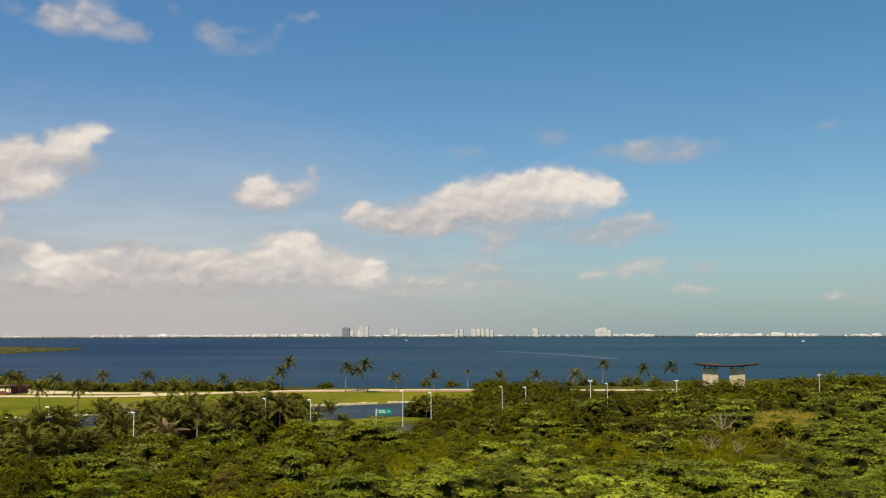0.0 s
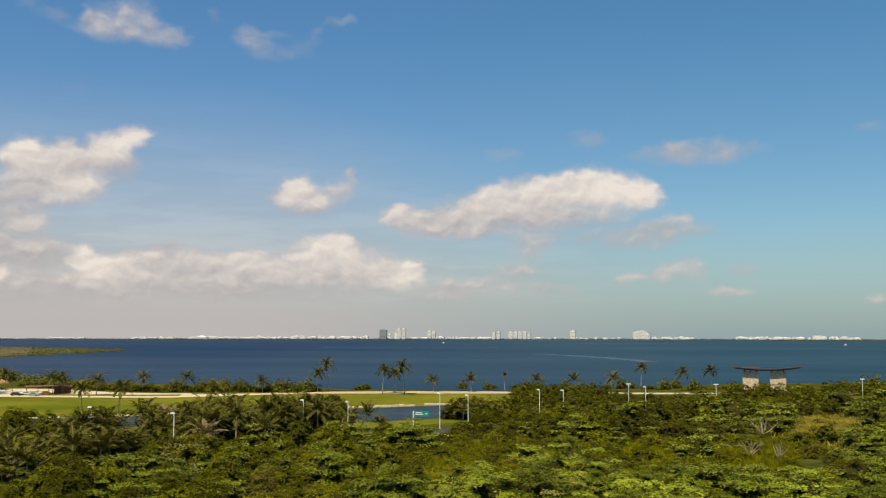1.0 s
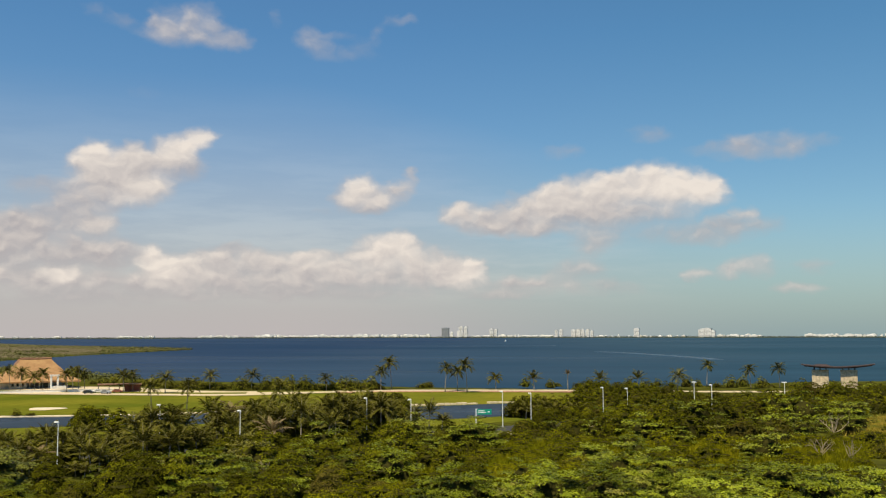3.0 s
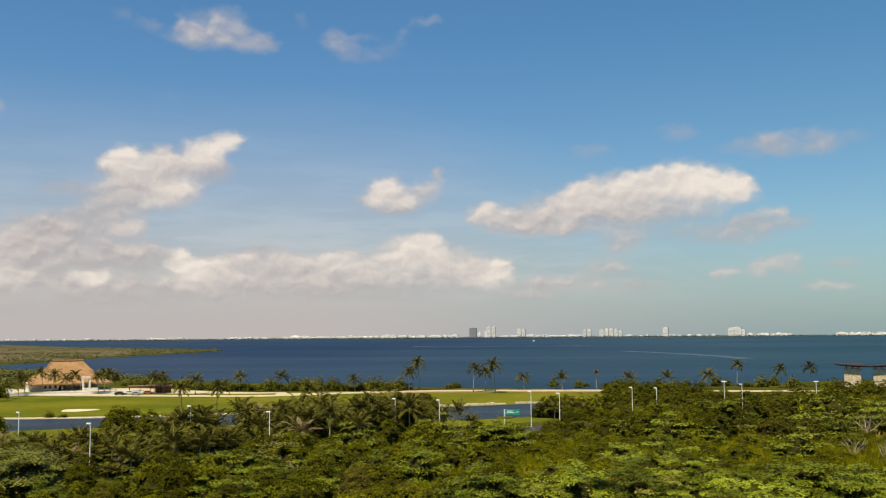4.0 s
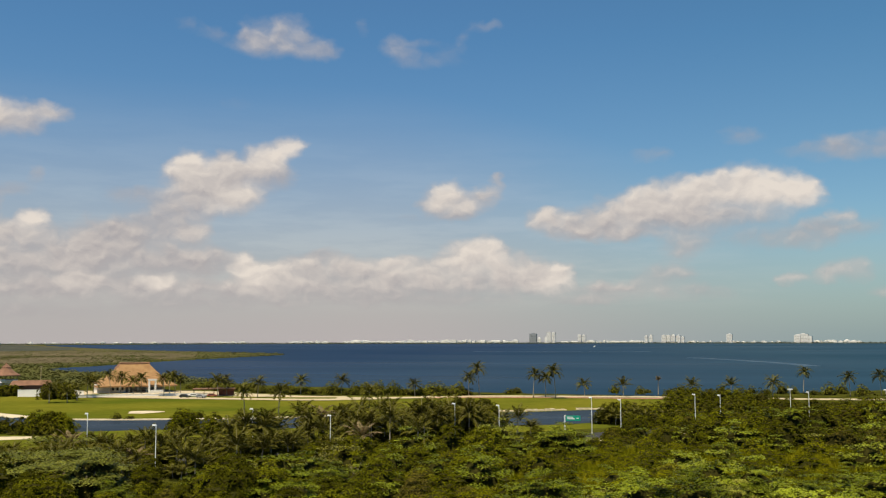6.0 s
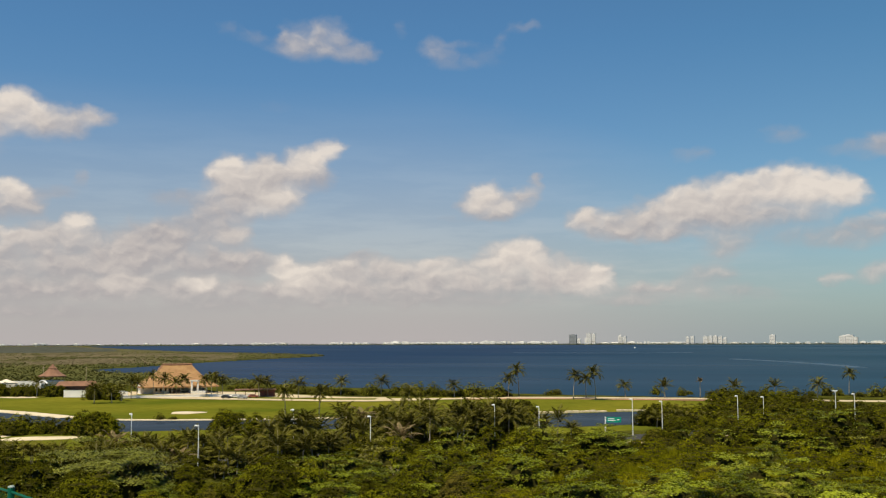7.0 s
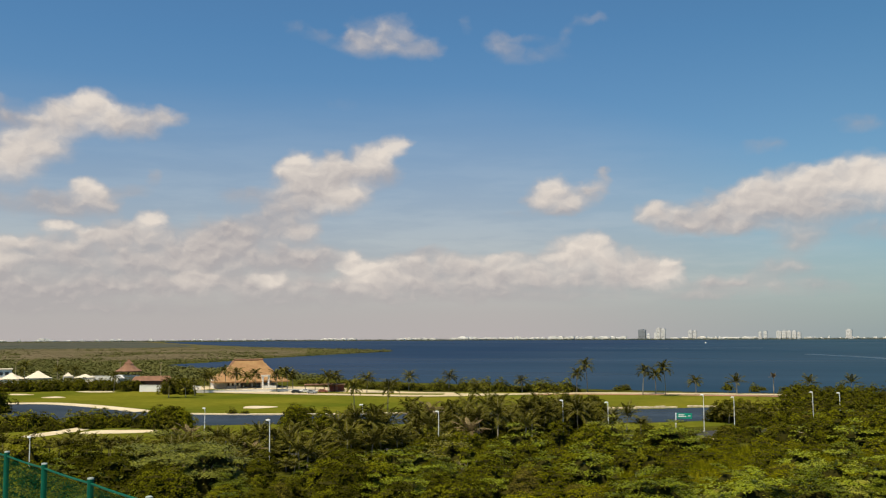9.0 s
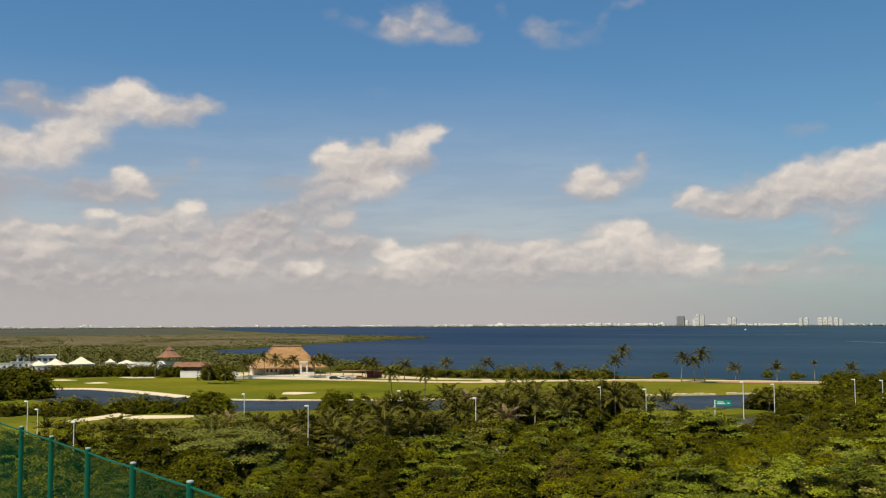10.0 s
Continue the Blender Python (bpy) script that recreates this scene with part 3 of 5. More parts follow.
LAGOON = plan((-26.0, 640), (-28.0, 690), (-30.5, 760), (-32.6, 880), (-32.3, 940), (-29.5, 1010), (-27.5, 1130), (-23.5, 1330), (-20.6, 1500), (-19.5, 1590), (-20.3, 1680), (-23, 1850), (-27, 2150), (-30, 2700), (-32, 3500), (-33, 4440),
              (-24, 4500), (-14, 4500), (0, 4500), (12, 4500), (24, 4500), (40, 4400), (70, 3500), (95, 1500), (80, 900), (45, 720), (24, 600), (18, 555), (14, 540), (9, 490), (4, 458), (0.5, 447), (-4, 456), (-7.7, 464), (-12, 490), (-16.7, 520), (-20.8, 548), (-24, 600))
LAGOON = soften(LAGOON, 1)

# one sheet of ground, ring by ring out to the horizon
az = np.concatenate([np.arange(-180, -52, 4.0), np.arange(-52, 34, 0.6), np.arange(34, 180, 4.0)])
rad = np.concatenate([[0.0, 20, 50, 80], np.arange(110, 700, 5.0), 700 * (4960 / 700) ** np.linspace(0, 1, 130)])
A, R = np.meshgrid(np.radians(az), rad)
X, Y = (R * np.sin(A)).ravel(), (R * np.cos(A)).ravel()
d = np.where(inside(X, Y, LAGOON), -1.0, 1.0) * edge_distance(X, Y, LAGOON)
Z = np.clip(d / 6.0, -1, 1) * 1.2 - 1.2 + 0.0
Z = np.where(d > 6, 0.0, Z)
na, nr = len(az), len(rad)
idx = np.arange(na * nr).reshape(nr, na)
nxt = np.roll(idx, -1, axis=1)
g = Geo()
g.v = list(zip(X.tolist(), Y.tolist(), Z.tolist()))
g.f = [tuple(q) for q in np.stack([idx[:-1], nxt[:-1], nxt[1:], idx[1:]], -1).reshape(-1, 4)[:, ::-1].tolist()]
setting("ground", g, M["soil"], "dark earth with low undergrowth", "ground")
setting("lagoon_water", slab([tuple(1.004 * Vector(p) if Vector(p).length > 4000 else Vector(p)) for p in plan(*[(a, 4550) for a in range(-60, 100, 8)], *[(a, 400) for a in (100, 60, 20, 0, -10, -20, -34)], (-42, 700))], -1.2, -1.0), M["lagoon"], "dark blue wind-ruffled lagoon water", "water", kind="structure")

for k, pts in enumerate([[(3.2, 1320), (5.0, 1230), (7.0, 1120), (8.6, 1030), (9.6, 960)], [(-9, 1900), (-4, 1850), (1, 1900)]]):
    line = [at(a, q) for a, q in pts]
    setting("calm_streak", strip(smooth_line(line), (16, 14)[k], -1.02, -0.985), M["calm"], "pale streak of calm water on the lagoon", "water")

LAWN = soften([(-420, 420), (-333, 381), (-280, 394), (-226, 386), (-161, 383), (-126, 380), (-108, 392), (-62, 418), (-20, 417), (18, 413), (40, 395), (50, 350), (25, 310), (-8, 280), (-50, 250), (-90, 215), (-120, 190), (-150, 172), (-200, 165), (-420, 220)], 1)
setting("lawn", slab(LAWN, -0.05, 0.06), M["lawn"], "mown golf course grass", "lawn")
POND = soften([(-285, 300), (-267, 305), (-249, 312), (-225, 304), (-192, 288), (-171, 281), (-148, 284), (-125, 291), (-104, 301), (-72, 318), (-39, 333), (-11, 352), (4, 352), (2, 320), (-10, 298), (-28, 285), (-75, 270), (-118, 260), (-132, 254), (-149, 245), (-164, 240), (-200, 250), (-236, 264)], 2)
setting("pond_water", slab(POND, 0.0, 0.10), M["pond"], "still dark golf course pond", "water")


def bank(name, line, width, mat, label, h=0.25):
    return setting(name, strip(smooth_line([(x, y, 0) for x, y in line]), width, 0.0, h), mat, label, "bank")


bank("sand_bank", [(-268, 303), (-258, 310), (-246, 312), (-225, 305), (-205, 295), (-190, 287)], 7.0, M["sand"], "pale sand beach along the pond")
bank("pond_edge", [(-190, 287), (-171, 281), (-148, 284.5), (-125, 291.5), (-104, 301.5), (-90, 309)], 2.4, M["pale_stone"], "pale stone edge of the pond", 0.4)
bank("coast_road", [(-262, 397), (-226, 397), (-190, 394), (-155, 391), (-126, 391), (-108, 401), (-85, 416), (-62, 425), (-20, 429), (18, 430), (40, 428), (70, 425), (110, 428)], 9.0, M["road"], "pale sandy coast road", 0.10)
setting("sand_lot", slab(soften([(-275, 402), (-226, 390), (-161, 386), (-126, 384), (-108, 394), (-85, 410), (-64, 421), (-64, 425), (-90, 421), (-118, 415), (-140, 414), (-165, 425), (-190, 443), (-215, 446), (-270, 436)], 1), 0.0, 0.08), M["road"], "bare pale sand lot beside the coast road", "sand")
for k, line in enumerate([[(-190, 402), (-165, 400), (-140, 399), (-122, 402)], [(-120, 412), (-105, 415), (-90, 420)], [(-240, 410), (-215, 408), (-200, 410)]]):
    bank("grass_island", line, (9.0, 7.0, 12.0)[k], M["lawn"], "grass island in the sand lot", 0.13)
bank("kerb_strip", [(-85, 408), (-62, 415.5), (-20, 418.5), (18, 419), (26, 419)], 3.0, M["kerb"], "reddish paved footpath beside the coast road", 0.14)
BOULEVARD = [(-230, 120), (-160, 145), (-100, 180), (-72, 202), (-38, 232), (-8, 258), (20, 284), (55, 306), (100, 333), (160, 370)]
setting("boulevard", strip(smooth_line([(x, y, 0) for x, y in BOULEVARD]), 15.0, 0.0, 0.09), M["asphalt"], "asphalt boulevard behind the trees", "road")
bank("boulevard_kerb", [(x + 5.5, y - 6) for x, y in BOULEVARD[4:7]], 5.0, M["road"], "pale footpath beside the boulevard", 0.2)
for k, (cx, cy, rx, ry) in enumerate([(-163, 314, 5.5, 7), (-300, 358, 6, 4), (-272, 345, 5, 4), (-280, 385, 9, 5)]):
    ring = [(cx + rx * (1 + 0.25 * math.sin(3 * a + k)) * math.cos(a), cy + ry * (1 + 0.2 * math.cos(2 * a + k)) * math.sin(a)) for a in np.linspace(0, 6.1, 18)]
    setting("bunker", slab(ring, 0.0, 0.14), M["sand"], "pale sand bunker in the grass", "bunker")

for ring in ([(-169, 207), (-168, 218), (-169, 232), (-173, 243), (-176, 240), (-174.5, 221), (-175, 208)], [(-164.5, 217), (-156, 221), (-147, 227), (-149, 232), (-156, 231), (-164, 228), (-166.5, 224)]):
    setting("bunker", slab(soften(ring, 2, 0.25), 0.0, 0.14), M["sand"], "pale sand bunker in the grass", "bunker")

stones = thing("stone_edging", pose(0, 0, 0), "pale stone blocks along the pond bank", "edging", kind="structure")
line = smooth_line([(-46, 334.5, 0), (-30, 343, 0), (-14, 352.5, 0), (2, 355, 0)], 9)
for i, (p, q) in enumerate(zip(line, line[1:])):
    if i in (13, 14):
        continue
    part("stone", strip([p + (q - p) * uni(0.02, 0.12), q - (q - p) * uni(0.02, 0.2)], uni(1.3, 2.2), 0, uni(0.4, 0.75)), M["pale_stone"], stones)

# terrace block that carries the green court fence, just in front of the camera
FA, FB = Vector((-16.8, 18.7, 0)), Vector((-8.55, 13.05, 0))
FD = (FB - FA).normalized()
F_TOP = EYE - 2.4
F0, F1 = FA - 9 * FD, FB + 34 * FD
back = Vector((FD.y, -FD.x, 0))
g = Geo()
g.prism([tuple((p + off).xy) for p, off in ((F0, -0.25 * back), (F0, 30 * back), (F1, 30 * back), (F1, -0.25 * back))], 0, F_TOP - 3.0)
setting("terrace", g, M["concrete"], "plain concrete terrace below the camera", "terrace")


# ---- plants ----
def leaves(c, nrm, size, asp=0.6, r=rng):
    """Pointed leaves at the places c, facing nrm, of the given sizes."""
    n = len(c)
    nrm = nrm / np.linalg.norm(nrm, axis=1, keepdims=True)
    t = r.normal(size=(n, 3))
    t -= nrm * (t * nrm).sum(1, keepdims=True)
    t /= np.linalg.norm(t, axis=1, keepdims=True)
    b = np.cross(nrm, t)
    s = np.asarray(size).reshape(-1, 1) * np.ones((n, 1))
    return np.stack([c - s * t * 0.55, c + s * (t * 0.32 + b * asp * 0.55), c + s * (t * 0.32 - b * asp * 0.55)], 1)


def dome(n, r, flat, r0):
    """Points over a flattened dome and the way out of it."""
    u = r0.normal(size=(n, 3))
    u[:, 2] = np.abs(u[:, 2]) * 1.2 - 0.25
    u /= np.linalg.norm(u, axis=1, keepdims=True)
    k = r * (0.72 + 0.33 * r0.random((n, 1)))
    return u * k * np.array([1, 1, flat]), u / np.array([1, 1, flat])


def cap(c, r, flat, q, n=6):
    """The closed inside of a pad of leaves as n sheets, dark for the shade below it."""
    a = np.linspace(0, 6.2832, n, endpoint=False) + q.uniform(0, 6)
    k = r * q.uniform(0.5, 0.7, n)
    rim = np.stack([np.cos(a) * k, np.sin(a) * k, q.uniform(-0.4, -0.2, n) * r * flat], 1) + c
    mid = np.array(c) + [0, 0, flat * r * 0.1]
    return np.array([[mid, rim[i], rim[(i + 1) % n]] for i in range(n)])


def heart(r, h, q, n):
    """The dense inside of a crown as a lumpy closed dome, dark for the shade among its branches."""
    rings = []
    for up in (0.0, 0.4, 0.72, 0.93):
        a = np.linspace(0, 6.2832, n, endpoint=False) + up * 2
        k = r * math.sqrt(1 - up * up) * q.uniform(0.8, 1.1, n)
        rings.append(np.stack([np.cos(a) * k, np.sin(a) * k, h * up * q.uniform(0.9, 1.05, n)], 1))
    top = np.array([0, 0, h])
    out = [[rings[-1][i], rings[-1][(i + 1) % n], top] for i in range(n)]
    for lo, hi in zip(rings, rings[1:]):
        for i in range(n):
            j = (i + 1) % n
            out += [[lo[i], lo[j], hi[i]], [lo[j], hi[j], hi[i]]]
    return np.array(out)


def crown(seed, r, h, pads, per, leaf, size, droop, turn_out, ragged, lay=0.0, storey=0.0, skirt=0.12, asp=0.7):
    """A crown of many pads of leaves over a dark inside painted as shade, and which of its faces are that inside.
    droop: how far a pad's rim hangs;
    turn_out: how far its outer leaves face sideways; lay: how far pads lie along the crown's surface; storey: the
    height of the tiers that pads gather in."""
    q = np.random.default_rng(seed)
    out, shade_faces = [], []
    lob = q.uniform(0, 6.28, 3)
    for k in range(pads):
        t = 2.39996 * k + q.uniform(-0.5, 0.5)
        up = skirt + (1 - skirt) * math.sin(1.5708 * (1 - math.sqrt((k + 0.5) / pads)))
        rr = r * math.sqrt(max(0.0, 1 - up * up)) * q.uniform(0.72, 1.06) * (1 + 0.18 * math.sin(2 * t + lob[0]) + 0.12 * math.sin(5 * t + lob[1]))
        z = 0.3 + (h - 0.3) * up * q.uniform(0.86, 1.06) * (1 + 0.10 * math.sin(3 * t + lob[2]))
        if storey:
            z = storey * round(z / storey) + q.uniform(-0.16, 0.16)
        rp = q.uniform(*size)
        c0 = np.array([rr * math.cos(t), rr * math.sin(t), z])
        rho, th = rp * np.sqrt(q.random(per)), q.uniform(0, 6.2832, per)
        rho *= 1 + 0.22 * np.sin(3 * th + t)
        n0 = np.array([rr * math.cos(t) / r ** 2, rr * math.sin(t) / r ** 2, z / h ** 2])
        n0 = lay * n0 / np.linalg.norm(n0) + (1 - lay) * np.array([0, 0, 1.0])
        n0 /= np.linalg.norm(n0)
        e1 = np.cross(n0, [-math.sin(t), math.cos(t), 0.0])
        e1 /= np.linalg.norm(e1)
        e2 = np.cross(n0, e1)
        way = np.cos(th)[:, None] * e1 + np.sin(th)[:, None] * e2
        c = c0 + way * rho[:, None] + n0 * (-droop * rp * (rho / rp) ** 2 + q.normal(scale=0.10 * rp, size=per))[:, None]
        nrm = way * (turn_out * rho / rp)[:, None] + n0 + q.normal(scale=ragged, size=(per, 3))
        out.append(leaves(c, nrm, leaf * q.uniform(0.6, 1.35, per), asp, q))
        # dark sheets under the pad, coloured as its shade
        shade_faces.append(cap(c0 - n0 * (0.12 * rp + 0.06), rp * 1.1, droop + 0.1, q, 5))
    shade_faces.append(heart(r * 0.66, h * 0.70, q, 9 if per > 30 else 6))
    loose = int((0.35 + 3.0 * lay) * per)
    c, u = dome(loose, r * 0.84, 0.90 * h / r, q)
    out.append(leaves(c, u + q.normal(scale=0.5, size=u.shape), leaf * q.uniform(0.8, 1.5, loose), asp, q))
    green, shade_faces = np.concatenate(out), np.concatenate(shade_faces)
    return np.concatenate([green, shade_faces]), np.repeat([0, 1], [len(green), len(shade_faces)])


LEVELS = {"near": (1.0, 1.0, 1.0), "mid": (0.8, 0.58, 1.28), "far": (0.62, 0.30, 1.75)}


def level_crown(seed, level, r, h, pads, per, leaf, size, *shape):
    a, b, c = LEVELS[level]
    return crown(seed, r, h, int(pads * a), int(per * b), leaf * c, [s * (1.12 if a < 0.7 else 1.0) for s in size], *shape)


def broad_crown(seed, level):
    return level_crown(seed, level, 4.0, 4.8, 24, 150, 0.25, (0.85, 1.6), 0.12, 0.40, 0.30, 0.10, 1.25, 0.02 if level == "far" else 0.12)


def dark_crown(seed, level):
    return level_crown(seed, level, 3.8, 5.2, 38, 92, 0.24, (0.65, 1.35), 0.40, 0.9, 0.36, 0.70, 0.0, 0.02 if level == "far" else 0.15)


def fine_crown(seed, level):
    return level_crown(seed, level, 3.8, 3.2, 34, 92, 0.27, (0.9, 1.6), 0.40, 0.7, 0.8, 0.6, 0.0, 0.02 if level == "far" else 0.12, 0.38)


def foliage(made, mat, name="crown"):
    """A crown as a mesh of leaves and of dark faces painted as inner shade."""
    return quads(name, made[0], mat, None, M["inner_shade"], made[1])


def clump(seed, r=4.6, h=2.6, n=26, leaf=2.3, up=0.0):
    q = np.random.default_rng(seed)
    c, u = dome(n, r, h / r, q)
    return leaves(c, u * (1 - 0.8 * up) + q.normal(scale=0.5 - 0.25 * up, size=u.shape) + [0, 0, 1.6 * up], leaf * q.uniform(0.6, 1.4, n), 0.8, q)


def spread(crowns, spots):
    """All the crowns at their spots (x, y, z, turn, size) as one array, a tone for each plant, and which faces are
    painted inner shade.
    """
    out, tones, inner_shade = [np.zeros((0, 3, 3))], [np.zeros(0)], [np.zeros(0, int)]
    for i, (x, y, z, turn, size) in enumerate(spots):
        v, shade_faces = crowns[i % len(crowns)] if isinstance(crowns[0], tuple) else (crowns[i % len(crowns)], np.zeros(len(crowns[i % len(crowns)]), int))
        c, s = math.cos(turn), math.sin(turn)
        m = np.array([[c, s, 0], [-s, c, 0], [0, 0, 1]]) * size
        out.append(v @ m + np.array([x, y, z]))
        tones.append(np.full(len(v), uni(0, 1)))
        inner_shade.append(shade_faces)
    return np.concatenate(out), np.concatenate(tones), np.concatenate(inner_shade)


def scatter(gap, a0, a1, d0, d1, jitter=0.45):
    """Spots over a sector of the plan, about gap metres apart."""
    pts = []
    x0, x1 = d1 * math.sin(radians(a0)) - 20, d1 * math.sin(radians(a1)) + 20
    for i, x in enumerate(np.arange(x0, x1, gap)):
        for y in np.arange(60, d1 + gap, gap):
            px, py = x + uni(-jitter, jitter) * gap, y + (i % 2) * gap / 2 + uni(-jitter, jitter) * gap
            a, dd = math.degrees(math.atan2(px, py)), math.hypot(px, py)
            if a0 <= a <= a1 and d0 <= dd <= d1:
                pts.append((px, py, a, dd))
    return pts


def boulevard_y(x):
    xs, ys = zip(*BOULEVARD)
    return float(np.interp(x, xs, ys))


def grove_edge(a):
    """How near to the camera the palm grove comes."""
    return float(np.interp(a, [-34, -28, -24, -20, -15, -10, -8], [186, 180, 184, 196, 214, 232, 238]))


BROAD_NEAR, BROAD, BROAD_FAR = ([broad_crown(s, lv) for s in (1, 2, 3, 4, 5)] for lv in ("near", "mid", "far"))
DARK_NEAR, DARK, DARK_FAR = ([dark_crown(s, lv) for s in (21, 22, 23, 24)] for lv in ("near", "mid", "far"))
FINE_NEAR, FINE, FINE_FAR = ([fine_crown(s, lv) for s in (11, 12, 13, 14)] for lv in ("near", "mid", "far"))


def patch(x, y, s=0.02, o=0.0):
    return noise.noise(Vector((x * s + o, y * s - o, o)))


broad_s, fine_s, dark_s = [], [], []
for px, py, a, dd in scatter(6.0, -46, 26, 117, 470):
    by = boulevard_y(px)
    side = py - by
    right = px > 12
    grove = -34 < a < -7.5 and dd > grove_edge(a) and side < 40 and not -2 < side < 8
    if side > -9 and not right and not grove or grove and dd > 292:
        continue
    if right and (-8 < side < 8 or dd > 440):
        continue
    n1, n2 = patch(px, py, 0.03, 3.1), patch(px, py, 0.09, 1.7)
    aw, dw = a + 4 * n1, dd + 22 * n2
    if aw > 2 and dw < 172 or -9 < aw < 2 and dw < 148 or aw > 21.5:
        kind = "broad"
    elif aw > 1 and 238 < dw < 330:
        kind = "dark" if n2 > -0.05 else "broad"
    elif -14 < aw < -4 and 178 < dw < 222 or -30 < aw < -12 and dw < 190 and n1 > 0.05 or aw < -27 and n2 > -0.2:
        kind = "dark"
    elif aw > -4 or n1 > -0.1:
        kind = "fine"
    else:
        kind = "dark" if n2 > 0 else "broad"
    if n2 > 0.38 and kind != "broad":
        kind = "broad"
    elif n2 < -0.34 and kind != "fine":
        kind = "fine"
    if -35.0 < a < -29 and 158 < dd < 188:
        continue
    open_patch = 14.6 < a < 16.4 and 244 < dd < 262 or 17 < a < 20.8 and 248 < dd < 316
    if open_patch:
        continue
    s = uni(0.62, 1.0) if uni(0, 1) < 0.7 else uni(1.0, 1.5)
    low = 0.7 if (side > -22 and a > -6 and a < 1) else 1.0
    if a > 3 and dd > 335:
        low = 1.2 if a > 14.5 else 0.55
        if a < 14.5 and dd > 400:
            continue
    if 1.5 < a < 15 and 250 < dd < 335:
        low = 0.66
    if 1.5 < a < 22 and 178 < dd < 238:
        low = 0.92 if a < 15.5 else 0.6
    if right and -26 < side < -6:
        low, s, kind = max(low, 1.15), max(s, 0.9), "dark" if n2 > -0.1 else "broad"
    if -29 < a < -25.6 and dd > 130:
        low = 0.64
    if kind == "fine":
        low *= 0.8
    spot = (px, py, uni(-0.5, 0.2), uni(0, 6.28), s * low)
    if dd > 300 and uni(0, 1) < 0.35:
        continue
    if grove:
        dark_s.append((px, py, -0.6, spot[3], (uni(0.8, 1.1) if -16 < a < -8.5 and dd > 250 else uni(0.55, 0.8) if a > -32.6 else uni(0.45, 0.66)) * (0.6 + 0.4 * s)))
    elif kind == "broad":
        broad_s.append(spot)
    elif kind == "dark":
        dark_s.append(spot)
    else:
        fine_s.append(spot)


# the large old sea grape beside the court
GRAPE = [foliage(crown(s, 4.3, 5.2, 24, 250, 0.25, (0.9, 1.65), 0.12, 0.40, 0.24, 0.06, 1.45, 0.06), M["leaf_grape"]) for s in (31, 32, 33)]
for k, (a, d) in enumerate([(-34.0, 168), (-33.2, 175), (-32.3, 167), (-31.4, 174), (-30.6, 166), (-29.9, 174), (-31.8, 182), (-30.4, 183), (-33.4, 184), (-36.2, 172), (-37.6, 176)]):
    ob = thing("old_sea_grape", pose(*at(a, d).xy, -0.4, 0, 0, 70 * k) @ Matrix.Scale(uni(1.3, 1.6) if a > -35 else uni(0.8, 1.0), 4), "old sea grape with flat pale-tipped leaf tiers", "tree", "old sea grapes")
    part("crown", GRAPE[k % 3], None, ob)
    g = Geo()
    for b in (0.3, 2.2, 4.4):
        g.tube([(0.15 * math.cos(b), 0.15 * math.sin(b), 0), (0.8 * math.cos(b), 0.8 * math.sin(b), 1.6), (2.0 * math.cos(b + 0.4), 2.0 * math.sin(b + 0.4), 3.2)], [0.22, 0.15, 0.06], 6)
    part("trunk", g, M["trunk"], ob)


def plants(name, near_crowns, crowns, far_crowns, spots, mat, label, trunk_h):
    """The nearest plants as things of their own, the rest as one sheet of foliage."""
    spots = sorted(spots, key=lambda p: math.hypot(p[0], p[1]))
    near, rest = spots[:90], spots[90:]
    protos = []
    for i, crown in enumerate(near_crowns):
        x, y, z, turn, size = near[i]
        ob = thing(name, pose(x, y, z, 0, 0, math.degrees(turn)) @ Matrix.Scale(size, 4), label, "shrub", name + "s of the thicket")
        part("crown", foliage(crown, mat), mat, ob)
        g = Geo()
        for k in range(4):
            b = 1.57 * k + 0.4 * i
            g.tube([(0.1 * math.cos(b), 0.1 * math.sin(b), 0), (0.6 * math.cos(b), 0.6 * math.sin(b), trunk_h * 0.5), (1.3 * math.cos(b + 0.3), 1.3 * math.sin(b + 0.3), trunk_h)], [0.11, 0.08, 0.04], 5)
        part("trunk", g, M["trunk"], ob)
        protos.append(ob)
    for i, (x, y, z, turn, size) in enumerate(near[len(crowns):]):
        p = protos[i % len(protos)]
        c = copy_thing(p, Matrix.Identity(4))
        c.matrix_world = pose(x, y, z, 0, 0, math.degrees(turn)) @ Matrix.Scale(size, 4)
    if rest:
        fore = [p for p in rest if math.hypot(p[0], p[1]) < 165]
        mid = [p for p in rest if 165 <= math.hypot(p[0], p[1]) < 235]
        far = [p for p in rest if math.hypot(p[0], p[1]) >= 235]
        sets = [spread(near_crowns, fore), spread(crowns, mid), spread(far_crowns, far)]
        tagged(new(name + "_thicket", quads(name + "_thicket", *(np.concatenate([p[0] for p in sets]), mat, np.concatenate([p[1] for p in sets]), M["inner_shade"], np.concatenate([p[2] for p in sets])))), label + ", dense thicket", "shrubs", kind="stuff")


plants("sea_grape", BROAD_NEAR, BROAD, BROAD_FAR, broad_s, M["leaf_broad"], "broad-leaved green coastal shrub with tiered crown", 2.6)
plants("scrub_bush", FINE_NEAR, FINE, FINE_FAR, fine_s, M["leaf_fine"], "olive-green fine-leaved coastal scrub bush", 2.0)
plants("dark_bush", DARK_NEAR, DARK, DARK_FAR, dark_s, M["leaf_dark"], "dark green dense coastal bush", 3.2)


